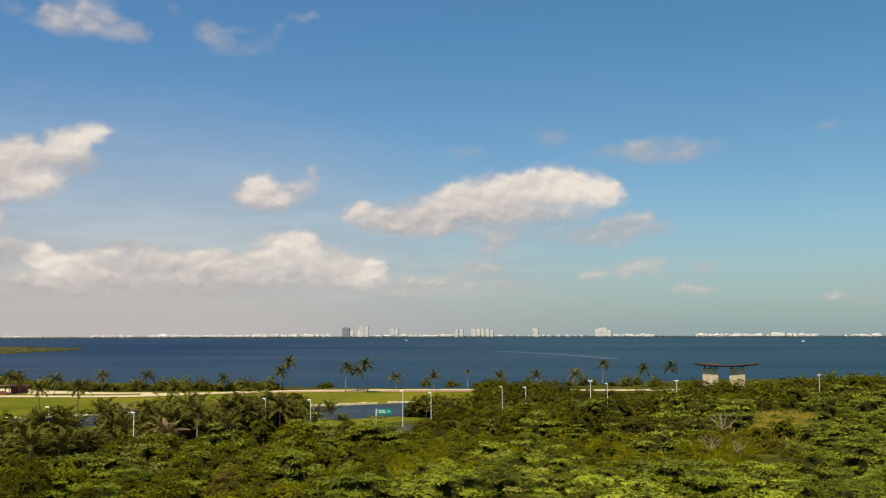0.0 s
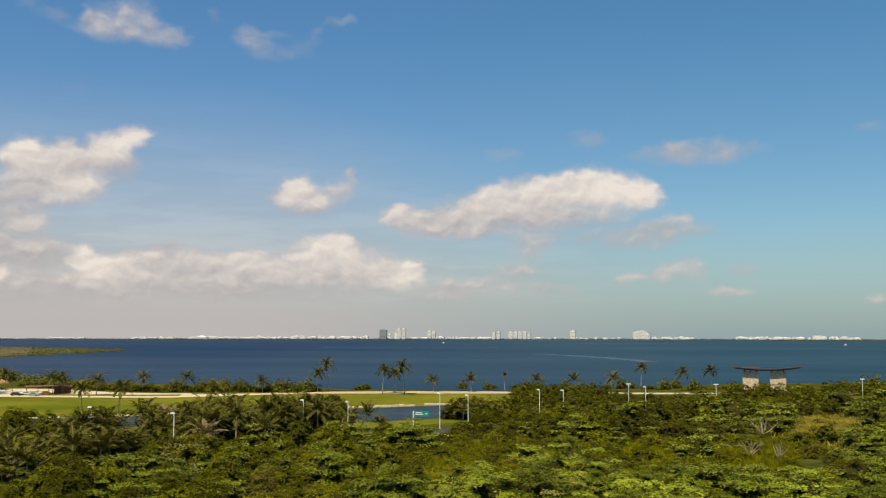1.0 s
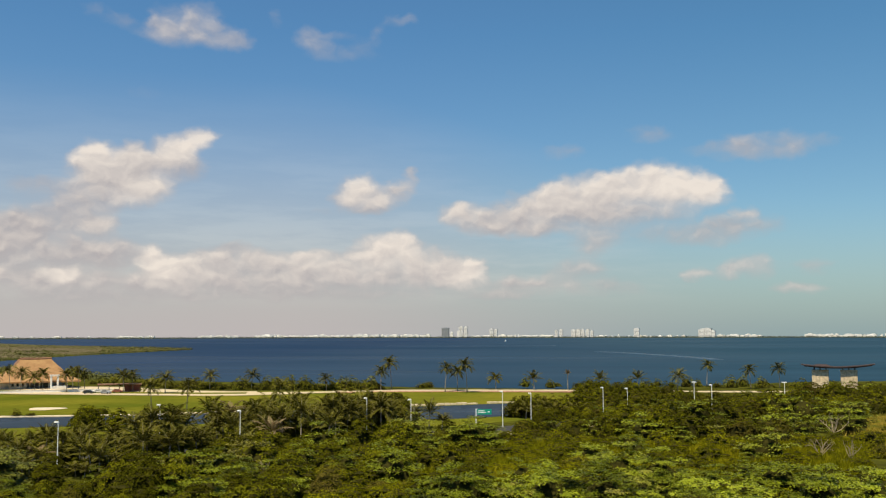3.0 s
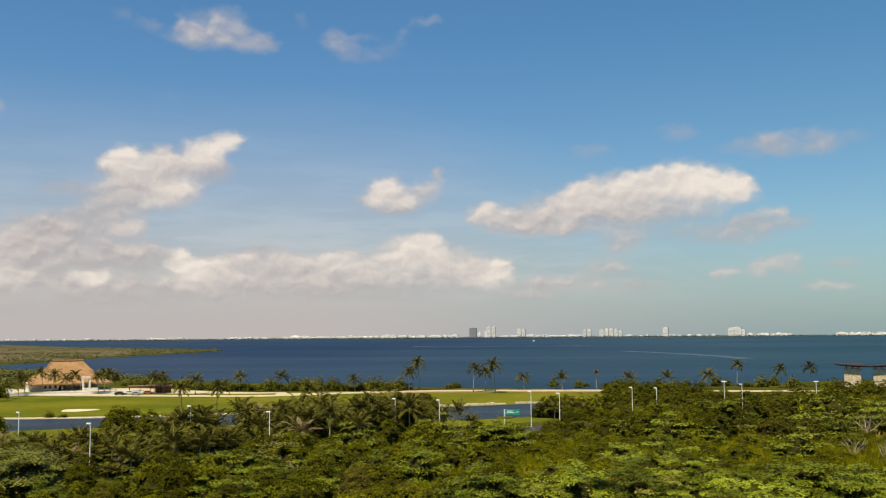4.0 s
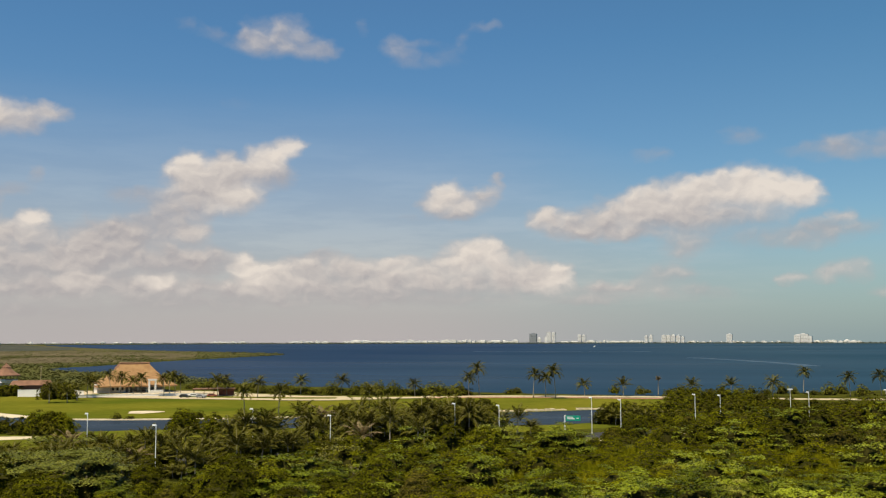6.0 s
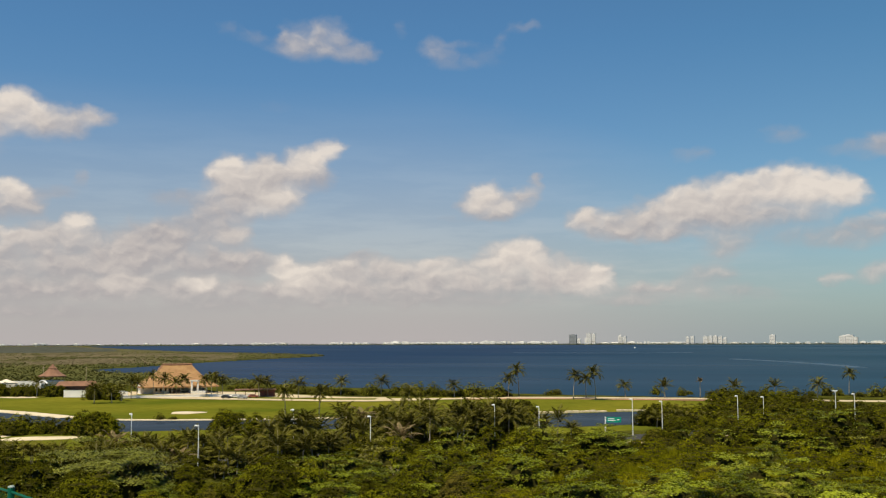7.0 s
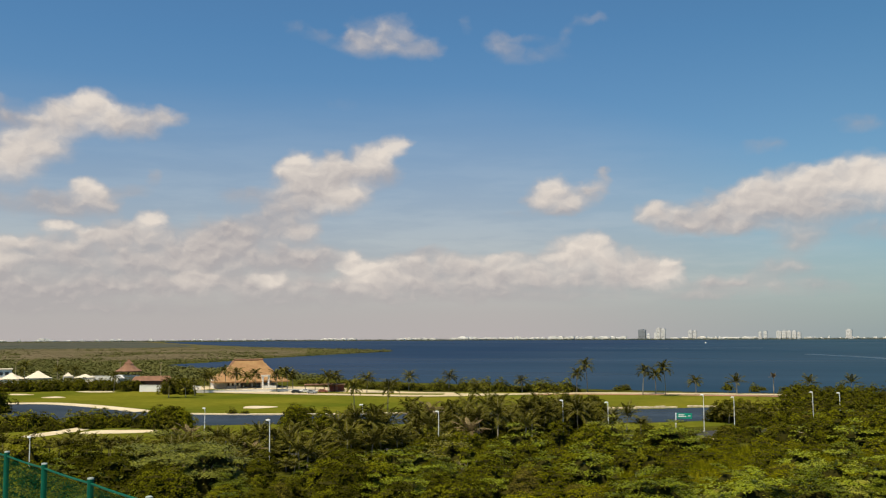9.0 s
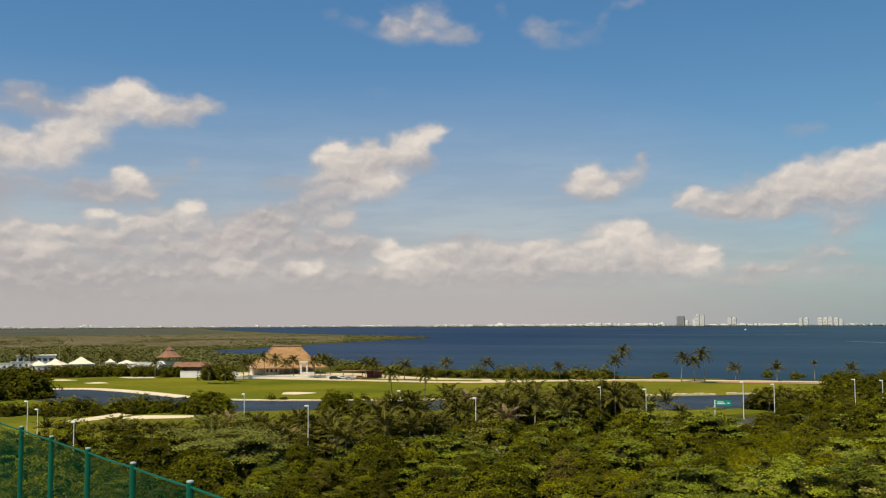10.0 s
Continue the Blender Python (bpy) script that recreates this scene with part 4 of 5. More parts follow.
def palm_meshes(seed, height, fronds=20, length=3.4, lean=0.5, droop=1.0):
    q = np.random.default_rng(seed)
    g = Geo()
    la = q.uniform(0, 6.28)
    path = [Vector((lean * math.cos(la) * t * t, lean * math.sin(la) * t * t, height * t)) for t in np.linspace(0, 1, 7)]
    g.tube(path, [0.24, 0.17, 0.15, 0.14, 0.13, 0.13, 0.15], 7)
    tip = path[-1]
    out, rib = [], []
    n = 8
    for k in range(fronds):
        a = 2.39996 * k + q.uniform(-0.25, 0.25)
        up = 1.35 - (1.7 if droop > 0.7 else 1.25) * (k / fronds) + q.uniform(-0.12, 0.12)
        le = length * q.uniform(0.8, 1.12)
        dirh = np.array([math.cos(a), math.sin(a), 0])
        side = np.array([-math.sin(a), math.cos(a), 0])
        pos, ang = np.array(tip), up
        for i in range(n):
            step = dirh * math.cos(ang) + np.array([0, 0, math.sin(ang)])
            over = -dirh * math.sin(ang) + np.array([0, 0, math.cos(ang)])
            nx = pos + step * le / n
            w = 0.07 * (1 - i / n) + 0.02
            out.append([pos - side * w, nx - side * w, nx + side * w, pos + side * w])
            rib.append(1)
            if i >= 1:
                for j in (0.1, 0.42, 0.75):
                    b = pos + (nx - pos) * j
                    ll = 1.0 * math.sin(math.pi * min(1, (i + j) / n * 0.85 + 0.14)) * (le / 4.0) + 0.12
                    for sgn in (-1, 1):
                        e = b + side * sgn * ll * 0.62 + step * ll * 0.62 + over * ll * 0.12 - np.array([0, 0, ll * q.uniform(0.15, 0.6)])
                        wd = step * 0.125
                        out.append([b - wd, b + (e - b) * 0.55 - wd * 0.9, e, b + (e - b) * 0.5 + wd * 1.1])
                        rib.append(0)
            pos = nx
            ang -= droop * (0.10 + 0.26 * i / n)
    return g, np.array(out), np.array(rib)


PALM_KINDS = []
for i, (h, fr, le, ln, dr) in enumerate([(8.0, 23, 4.7, 0.6, 0.95), (5.5, 22, 4.7, 0.4, 0.8), (9.8, 24, 4.6, 1.0, 1.0), (4.0, 14, 4.8, 0.3, 0.6), (6.0, 12, 1.7, 0.2, 0.5)]):
    tr, cr, rib = palm_meshes(40 + i, h, fr, le, ln, dr)
    PALM_KINDS.append((h, tr.mesh("trunk", M["palm_trunk"], True), quads("crown", cr, M["frond"], None, M["midrib"], rib), quads("crown", cr, M["frond_dry"], None, M["midrib"], rib)))


def palm(x, y, h, kind=None, dry=False, label="coconut palm with a slender grey trunk", group="palms"):
    k = kind if kind is not None else min(range(len(PALM_KINDS) - 1), key=lambda i: abs(PALM_KINDS[i][0] - h))
    s = h / PALM_KINDS[k][0]
    ob = thing("palm_tree", pose(x, y, 0, 0, 0, uni(0, 360)) @ Matrix.Diagonal((0.5 + 0.5 * s, 0.5 + 0.5 * s, s, 1)), label, "palm", group)
    part("trunk", PALM_KINDS[k][1], None, ob)
    part("crown", PALM_KINDS[k][3 if dry else 2], None, ob)
    return ob


# palms on the lake shore: azimuth, distance, height
for a, dd, h in [(-8.7, 437, 11.5), (-9.3, 432, 8.0), (-5.61, 418, 9.8), (-4.9, 425, 8.0), (-4.35, 413, 11.2), (-2.70, 434, 5.0), (-0.52, 433, 4.6), (9.09, 470, 9.5), (11.42, 455, 8.0), (12.93, 465, 8.5), (-12.4, 430, 5.0), (-23.5, 440, 6.5), (-21.3, 430, 6.0), (-18.9, 450, 6.0), (-16.6, 450, 6.0), (7.5, 440, 6), (3.2, 440, 4.5), (5.3, 445, 4.5)]:
    palm(*at(a, dd).xy, h, label="wind-blown palm beside the coast road", group="palms along the coast road")
palm(*at(1.4, 437).xy, 7.0, 4, True, "dried-out yellow palm beside the coast road", "palms along the coast road")
for a, dd, h in [(-22.02, 339, 7.5), (-20.12, 326, 8.0), (-15.0, 352, 6.0), (-27.6, 462, 7.5), (-30.4, 446, 7.0), (-30.9, 430, 4.2), (-31.4, 417, 4.0), (-32.3, 417, 5.6), (-28.0, 458, 6.0), (-26.1, 462, 8), (-25.5, 458, 7), (-30.1, 458, 6.5), (-28.7, 462, 8.0), (-29.2, 458, 9.2), (-26.4, 450, 7.5), (-25.8, 455, 8.0), (-23.0, 445, 7), (-39.7, 505, 11), (-38.0, 508, 9), (-37.3, 505, 9), (-42.0, 515, 10), (-41.5, 512, 9), (-35.2, 470, 7)]:
    palm(*at(a, dd).xy, h, label="palm on the golf course grass", group="palms on the golf course")

for k in range(14):
    palm(*at(-1.9 + 0.31 * k + uni(-0.1, 0.1), uni(284, 296)).xy, uni(1.8, 3.6), label="low dark palm beside the boulevard", group="palms of the grove")
for k in range(9):
    palm(*at(uni(-37.5, -33.2), uni(200, 222)).xy, uni(1.6, 3.0), label="low dark palm beside the boulevard", group="palms of the grove")
# the dark palm grove along the boulevard
for px, py, a, dd in scatter(4.3, -41, -5, 178, 305):
    side = py - boulevard_y(px)
    edge = -8 if a > -24 else -24
    far = 44 if -19 < a < -8.5 else (24 if a < -19 else 20)
    if a < -33:
        edge, far = -6, 22
    if a > -7.5:
        edge, far = 12, 24
    if -34 < a < -7.5:
        edge = side - 1 if dd > grove_edge(a) else side + 1
    if -2.5 < side < 9 or not edge < side < far or uni(0, 1) < 0.12:
        continue
    if abs(a + 26.8) < 0.9 and dd < 198:
        continue
    if a < -32.6:
        palm(px, py, uni(1.4, 2.9), label="low dark palm beside the boulevard", group="palms of the grove")
        continue
    palm(px, py, uni(1.2, 3.4) if a < -23 else uni(1.8, 4.8) if side < 3 or a > -9 else uni(2.8, 6.6), dry=uni(0, 1) < 0.05, label="dark green palm in a dense roadside grove", group="palms of the grove")


def rows_of(name, crowns, spots, mat, label):
    """Single bushes that stand apart from the thicket."""
    spots = sorted(spots, key=lambda p: math.hypot(p[0], p[1]))
    if len(spots) > 280:
        v, tone, shade_faces = spread(DARK_FAR, [(x, y, 0, uni(0, 6.28), s) for x, y, s in spots[280:]])
        tagged(new(name + "_row", quads(name + "_row", v, M["leaf_dark"], tone, M["inner_shade"], shade_faces)), label + " in far rows", "shrubs", kind="stuff")
    for i, (x, y, s) in enumerate(spots[:280]):
        ob = thing(name, pose(x, y, 0, 0, 0, uni(0, 360)) @ Matrix.Scale(s, 4), label, "shrub", name + "s in a row")
        me = crowns[i % len(crowns)] if math.hypot(x, y) > 285 else HEDGE_NEAR[i % len(HEDGE_NEAR)]
        part("crown", me, None, ob)


HEDGE_NEAR = [foliage(c, M["leaf_dark"]) for c in DARK[:3]]
HEDGE = [foliage(c, M["leaf_dark"]) for c in DARK_FAR] + [foliage(c, M["leaf_dark"]) for c in FINE_FAR[:2]]
SHORE = [foliage(c, M["leaf_shore"]) for c in DARK_FAR[:2] + FINE_FAR[:2]]
spots = []
for a in np.arange(-25, -9.3, 0.27):
    dd = float(np.interp(a, [-25, -20, -15, -12, -9], [510, 458, 441, 435, 434])) + uni(-4, 10)
    spots.append((*at(a + uni(-0.15, 0.15), dd).xy, uni(0.6, 1.2)))
for a in (-7.0, -6.6, 0.4, 0.8, -1.0, 2.0, 2.6, 3.4, 4.2, 4.8, 5.6, 6.4, 7.2, 8.0, 8.6, 9.6, 10.4, 11.0, 12.0, 13.6, 14.2, 19, 19.7, 20.4, 21.2, 22, 22.8, 23.5, 24.4):
    spots.append((*at(a, 448 + uni(0, 12) + max(0, a) * 1.5).xy, uni(0.6, 1.0)))
rows_of("shore_bush", SHORE, spots, None, "dark green bush on the lagoon shore")
spots = []
for a0, a1, d0, d1, n, s0, s1 in [(-43.5, -41.2, 290, 300, 10, 0.6, 0.75), (-41.2, -37, 284, 298, 26, 0.4, 0.55), (-37, -34.2, 286, 300, 16, 0.6, 0.8), (-33.8, -31.5, 280, 291, 12, 0.75, 0.95), (-44, -41.2, 350, 385, 14, 1.5, 1.9), (-36.4, -34.9, 478, 488, 8, 0.7, 0.9), (-36.4, -33.7, 496, 506, 16, 0.75, 1.0), (-34.6, -33.8, 474, 482, 6, 0.8, 1.0), (-40.5, -38.4, 160, 168, 6, 0.95, 1.15), (-41, -35.4, 488, 498, 44, 0.8, 1.05), (-46, -41.4, 505, 512, 22, 0.8, 1.0), (-32.5, -31, 440, 460, 8, 1.1, 1.4), (-29.5, -24, 321, 326, 7, 0.35, 0.6), (7, 14.5, 340, 398, 34, 0.55, 0.85), (-13, -8, 292, 330, 26, 0.7, 1.2), (-1.5, 2.5, 296, 325, 20, 0.8, 1.2), (2.4, 7, 375, 405, 26, 0.95, 1.3), (2.5, 7, 320, 375, 18, 0.8, 1.1), (-1.8, 2.6, 292, 300, 12, 0.8, 1.05), (-0.2, 3.4, 264, 284, 18, 0.6, 0.85), (8, 15, 306, 326, 26, 0.8, 1.05), (3, 8, 274, 285, 16, 0.75, 0.95), (-2.0, 2.2, 244, 252, 18, 0.5, 0.66), (-41.5, -34.2, 291, 297, 24, 0.75, 1.0), (-33.9, -31.4, 281, 290, 10, 0.95, 1.15), (14.0, 18.6, 384, 406, 22, 1.0, 1.28), (18.6, 21, 395, 430, 9, 1.0, 1.35), (20.8, 25, 395, 425, 20, 1.35, 1.75), (-26, -22, 268, 280, 7, 0.9, 1.2), (-18.4, -16.1, 191, 203, 8, 0.8, 1.0)]:
    for _ in range(n):
        spots.append((*at(uni(a0, a1), uni(d0, d1)).xy, uni(s0, s1)))
for x in np.arange(-78, -10, 2.2):
    spots.append((x + uni(-1, 1), boulevard_y(x) - uni(8.5, 11.5), uni(0.42, 0.66)))
rows_of("course_bush", HEDGE, spots, None, "rounded green bush on the golf course")

# mangrove on the far side of the lagoon
FAR = [clump(s, up=0.5) for s in (61, 62, 63)]
SHRUB = [clump(s, 4.4, 2.4, 28, 1.5, 0.35) for s in (64, 65, 66)]
TUFT = [clump(s, 4.2, 0.9, 14, 1.6, 0.95) for s in (71, 72, 73)]
far_spots = []
for a in np.arange(-47, -19.4, 0.2):
    dd = 560.0
    while dd < 4300:
        dd *= 1.0 + uni(0.008, 0.024) * (1 + dd / 1500)
        p = at(a + uni(-0.12, 0.12), dd)
        far_spots.append((p.x, p.y, -0.4, uni(0, 6.28), uni(0.7, 1.35)))
fx, fy = np.array([p[0] for p in far_spots]), np.array([p[1] for p in far_spots])
out = ~inside(fx, fy, LAGOON) & (edge_distance(fx, fy, LAGOON) > 2)
zones = {"mangrove": [], "mangrove_dry": [], "mangrove_far": []}
for (x, y, z, t, s), ok in zip(far_spots, out):
    dd = math.hypot(x, y)
    k = patch(x, y, 0.005, 5.0)
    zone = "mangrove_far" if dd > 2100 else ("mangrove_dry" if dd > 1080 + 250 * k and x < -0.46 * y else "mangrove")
    if zone == "mangrove_dry" and patch(x, y, 0.011, 9.0) > 0.12:
        zone = "mangrove"
    if ok:
        zones[zone].append((x, y, z, t, s * (1.0 if zone == "mangrove" else 1.5)))
for zone, spots in zones.items():
    shapes = SHRUB if zone == "mangrove" else TUFT
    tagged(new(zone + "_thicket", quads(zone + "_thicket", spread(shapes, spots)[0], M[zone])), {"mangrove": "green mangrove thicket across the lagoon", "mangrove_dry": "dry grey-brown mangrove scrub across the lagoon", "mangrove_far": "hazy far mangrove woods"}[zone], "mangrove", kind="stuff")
floor = plan((-60, 540), (-44, 545), (-36, 590), (-31, 640), (-27.0, 655), (-28.6, 720), (-31.0, 775), (-33.0, 890), (-32.4, 960), (-29.6, 1030), (-27.6, 1150), (-23.6, 1350), (-20.7, 1515), (-19.8, 1590), (-20.6, 1665), (-23.2, 1830), (-27.2, 2130), (-30.2, 2690), (-32.2, 3490), (-33.2, 4440), (-60, 4440))
setting("mangrove_floor", slab(floor, -0.1, 0.12), M["mangrove_floor"], "grey-brown marsh floor under the mangrove", "ground")
marsh = soften(plan((-60, 1150), (-47, 1120), (-44, 1180), (-41, 1100), (-37, 1140), (-33, 1090), (-30, 1130), (-27.5, 1240), (-25.5, 1370), (-25.0, 1500), (-26, 1700), (-28, 1950), (-31, 2150), (-60, 2150)), 2, 4)
setting("dry_marsh", slab(marsh, 0.0, 0.18), M["dry_marsh"], "dry brown marsh with bare scrub", "ground")
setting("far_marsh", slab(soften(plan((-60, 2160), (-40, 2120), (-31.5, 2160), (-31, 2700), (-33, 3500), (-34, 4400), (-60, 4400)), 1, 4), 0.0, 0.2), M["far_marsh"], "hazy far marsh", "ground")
# woods on the far shore below the city
far_spots = [(*at(a, uni(4510, 4580)).xy, -0.5, uni(0, 6.28), uni(1.6, 2.8)) for a in np.arange(-46, 30, 0.09)]
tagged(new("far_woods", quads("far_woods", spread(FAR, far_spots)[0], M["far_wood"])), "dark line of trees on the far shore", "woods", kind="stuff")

# ---- the far city ----
def building(a, d, w, h, grey=False, label="white tower block on the far shore", depth=None, stepped=False):
    """A block with floor bands, a roof storey and rows of windows."""
    ob = thing("tower_block" if h > 25 else "low_building", pose(*at(a, d, 0), 0, 0, -a - 12), label, "building", "buildings of the far city")
    dp = depth or max(12, w * 0.6)
    mat = M["tower_grey"] if grey else M["tower"] if h > 25 else M["white"]
    g = Geo().box(-w / 2, w / 2, 0, dp, 0, h, bevel=0.5)
    if stepped:
        g.box(-w / 2 - w * 0.45, -w / 2, 2, dp, 0, h * 0.62)
    part("wall", g, mat, ob)
    part("roof", Geo().box(-w / 2 - 0.4, w / 2 + 0.4, -0.4, dp + 0.4, h, h + 0.8).box(-w * 0.2, w * 0.2, dp * 0.2, dp * 0.7, h + 0.8, h + 3.2), mat, ob)
    n = max(1, int(h / 6))
    for k in range(min(n, 8)):
        z = 1.2 + k * (h - 2) / n
        part("window", Geo().box(-w * 0.42, w * 0.42, -0.15, 0.05, z, z + 0.8), M["glass_dark"], ob)
    return ob


for a, w, h, gr, st in [(-5.61, 33, 43, True, False), (-5.25, 14, 24, False, False), (-4.70, 20, 49, False, True), (-4.42, 17, 48, False, False), (-2.95, 17, 38, False, False), (-2.70, 16, 36, False, False), (0.78, 13, 32, False, False), (1.05, 15, 34, False, False), (1.75, 20, 34, False, False), (2.02, 18, 35, False, False), (2.27, 18, 36, False, False), (2.55, 18, 34, False, False), (2.8, 14, 28, False, False), (5.30, 24, 39, False, False), (8.85, 26, 34, False, False), (9.15, 40, 38, False, True), (9.45, 26, 28, False, False)]:
    building(a, 4560, w, h, gr, "dark grey tower block on the far shore" if gr else "white tower block on the far shore", stepped=st)
for a0, a1, n, h0, h1 in [(-24, -22, 8, 6, 10), (-19.5, -17.5, 9, 8, 13), (-16.5, -6.5, 56, 7, 18), (-4, 0.5, 20, 7, 12), (3, 8, 12, 6, 11), (9.7, 12, 10, 8, 14), (14.5, 17.8, 22, 9, 18), (18, 20.5, 10, 10, 20), (22, 25, 10, 9, 16), (-44, -25, 26, 6, 10), (-39.1, -38.6, 3, 14, 19)]:
    for k in range(n):
        building(a0 + (a1 - a0) * (k + uni(0.1, 0.9)) / n, uni(4585, 4680), uni(9, 26) if uni(0, 1) < 0.6 else uni(26, 44), uni(h0, h1) * uni(0.55, 0.95), label="low white building on the far shore")

# ---- boats on the lagoon ----
for a, d, turn, s in [(-2.1, 2800, 70, 1.0), (19.9, 2550, 100, 0.9)]:
    ob = thing("motor_boat", pose(*at(a, d, -1.0), 0, 0, turn) @ Matrix.Scale(s, 4), "small white motor boat on the lagoon", "boat", "boats")
    part("hull", Geo().prism([(-6, -1.6), (3, -1.7), (7, 0), (3, 1.7), (-6, 1.6)], -0.2, 1.5, top=[(-6.2, -1.8), (3.4, -1.9), (8, 0), (3.4, 1.9), (-6.2, 1.8)]), M["white"], ob)
    part("cabin", Geo().box(-3.5, 2.5, -1.2, 1.2, 1.5, 3.6, bevel=0.3), M["white"], ob)
    part("window", Geo().box(-3.0, 2.0, -1.24, 1.24, 2.4, 3.1), M["glass_dark"], ob)

# ---- street lamps and signs ----
def street_lamp(a, d, h, arm=90.0, double=False):
    ob = thing("street_lamp", pose(*at(a, d), 0, 0, arm), "tall pale metal street lamp beside the boulevard", "street lamp", "street lamps")
    part("base", Geo().tube([(0, 0, 0), (0, 0, 0.35)], [0.28, 0.22], 10), M["concrete"], ob)
    part("pole", Geo().tube([(0, 0, 0.3), (0, 0, h * 0.5), (0, 0, h)], [0.10, 0.085, 0.07], 8), M["lamp_white"], ob)
    for s in ((1, -1) if double else (1,)):
        part("arm", Geo().tube([(0, 0, h - 0.5), (0.15 * s, 0, h - 0.2), (0.4 * s, 0, h + 0.02)], 0.05, 6), M["lamp_white"], ob)
        head = part("lamp_head", Geo().prism([(-0.1 * s, -0.15), (0.7 * s, -0.19), (0.82 * s, 0), (0.7 * s, 0.19), (-0.1 * s, 0.15)][::s], h - 0.02, h + 0.22, top=[(0.0 * s, -0.10), (0.6 * s, -0.13), (0.7 * s, 0), (0.6 * s, 0.13), (0.0 * s, 0.10)][::s]), M["lamp_white"], ob)
        part("lens", Geo().box(min(0.2 * s, 0.65 * s), max(0.2 * s, 0.65 * s), -0.12, 0.12, h - 0.08, h - 0.024), M["glass_dark"], head)
    return ob


for a, d, h, dbl in [(-2.32, 264, 9.3, False), (-0.70, 261, 9.0, False), (-7.57, 237, 9.0, False), (-10.1, 243, 9.0, False), (-17.2, 208, 9.0, False), (-21.54, 230, 9.0, False), (3.38, 289, 9.0, False), (4.73, 286, 9.0, False), (9.34, 309, 9.0, False), (13.17, 330, 9.0, True), (20.67, 386, 9.0, True), (8.4, 325, 9.0, True), (-41.67, 221, 9.0, False), (-39.35, 172, 9.0, False), (-41.17, 240, 5.8, False), (-26.77, 192, 9.0, False), (-30.34, 226, 9.0, False)]:
    street_lamp(a, d, h, uni(150, 200) if not dbl else 0, dbl)

ob = thing("road_sign", pose(*at(-3.84, 253), 0, 0, 4), "green highway sign on a white cantilever post", "road sign")
part("post", Geo().tube([(0, 0, 0), (0, 0, 5.6)], [0.16, 0.14], 8), M["lamp_white"], ob)
part("arm", Geo().tube([(0, 0, 5.45), (3.8, 0, 5.35)], 0.09, 6).tube([(0, 0, 4.7), (3.8, 0, 4.6)], 0.07, 6), M["metal_grey"], ob)
panel = part("panel", Geo().box(0.3, 3.9, -0.16, -0.09, 4.25, 5.55, bevel=0.02), M["sign_green"], ob, "green sign panel")
for i, (x0, x1, z0) in enumerate([(0.6, 2.1, 5.05), (0.6, 2.5, 4.65), (2.9, 3.5, 4.8)]):
    part("bar", Geo().box(x0, x1, -0.20, -0.165, z0, z0 + 0.2), M["lamp_white"], panel)

# ---- entrance gate on the shore ----
ob = thing("entrance_gate", pose(*at(15.9, 425), 0, 0, -15.9), "stone gate pillars under a curved dark wooden roof", "gate")
for x in (-6.6, 4.0):
    pil = part("pillar", Geo().box(x - 3.1, x + 3.1, -1.6, 1.6, 0, 9.4, bevel=0.15), M["stone"], ob, "pale rubble stone pillar")
    part("cap", Geo().box(x - 3.3, x + 3.3, -1.8, 1.8, 9.4, 9.7, bevel=0.1), M["stone"], pil)
    for k in (-2.2, 0, 2.2):
        part("strut", Geo().box(x + k - 0.25, x + k + 0.25, -0.3, 0.3, 9.7, 11.0), M["brown_wood"], ob)
g = Geo()
n = 24
for i in range(n):
    xs = [-13.6 + 27.2 * (i + j) / n for j in (0, 1)]
    zs = [10.7 + 0.95 * (abs(x) / 13.6) ** 1.8 + (0.35 * x / 13.6 if x > 0 else 0.0) for x in xs]
    v = [(x, y, z + dz) for dz in (0, 0.34) for x, z in zip(xs, zs) for y in (-3.4, 3.4)]
    g.add(v, [(0, 1, 3, 2), (4, 6, 7, 5), (0, 2, 6, 4), (1, 5, 7, 3)] + ([(0, 4, 5, 1)] if i == 0 else []) + ([(2, 3, 7, 6)] if i == n - 1 else []))
part("roof", g, M["brown_wood"], ob, "curved dark brown roof")
part("upper_roof", Geo().add([(-9.5, -2.6, 11.35), (-2.0, -2.6, 11.1), (-2.0, 2.6, 11.1), (-9.5, 2.6, 11.35), (-7.6, 0, 12.0), (-4.2, 0, 11.9)], [(0, 1, 5, 4), (2, 3, 4, 5), (1, 2, 5), (3, 0, 4), (3, 2, 1, 0)]), M["brown_wood"], ob, "small hipped upper roof")
for y in (-2.6, 0, 2.6):
    part("beam", Geo().tube([(-12.5, y, 11.3), (-6, y, 10.65), (0, y, 10.55), (6, y, 10.75), (12.5, y, 11.7)], 0.22, 6), M["brown_wood"], ob)


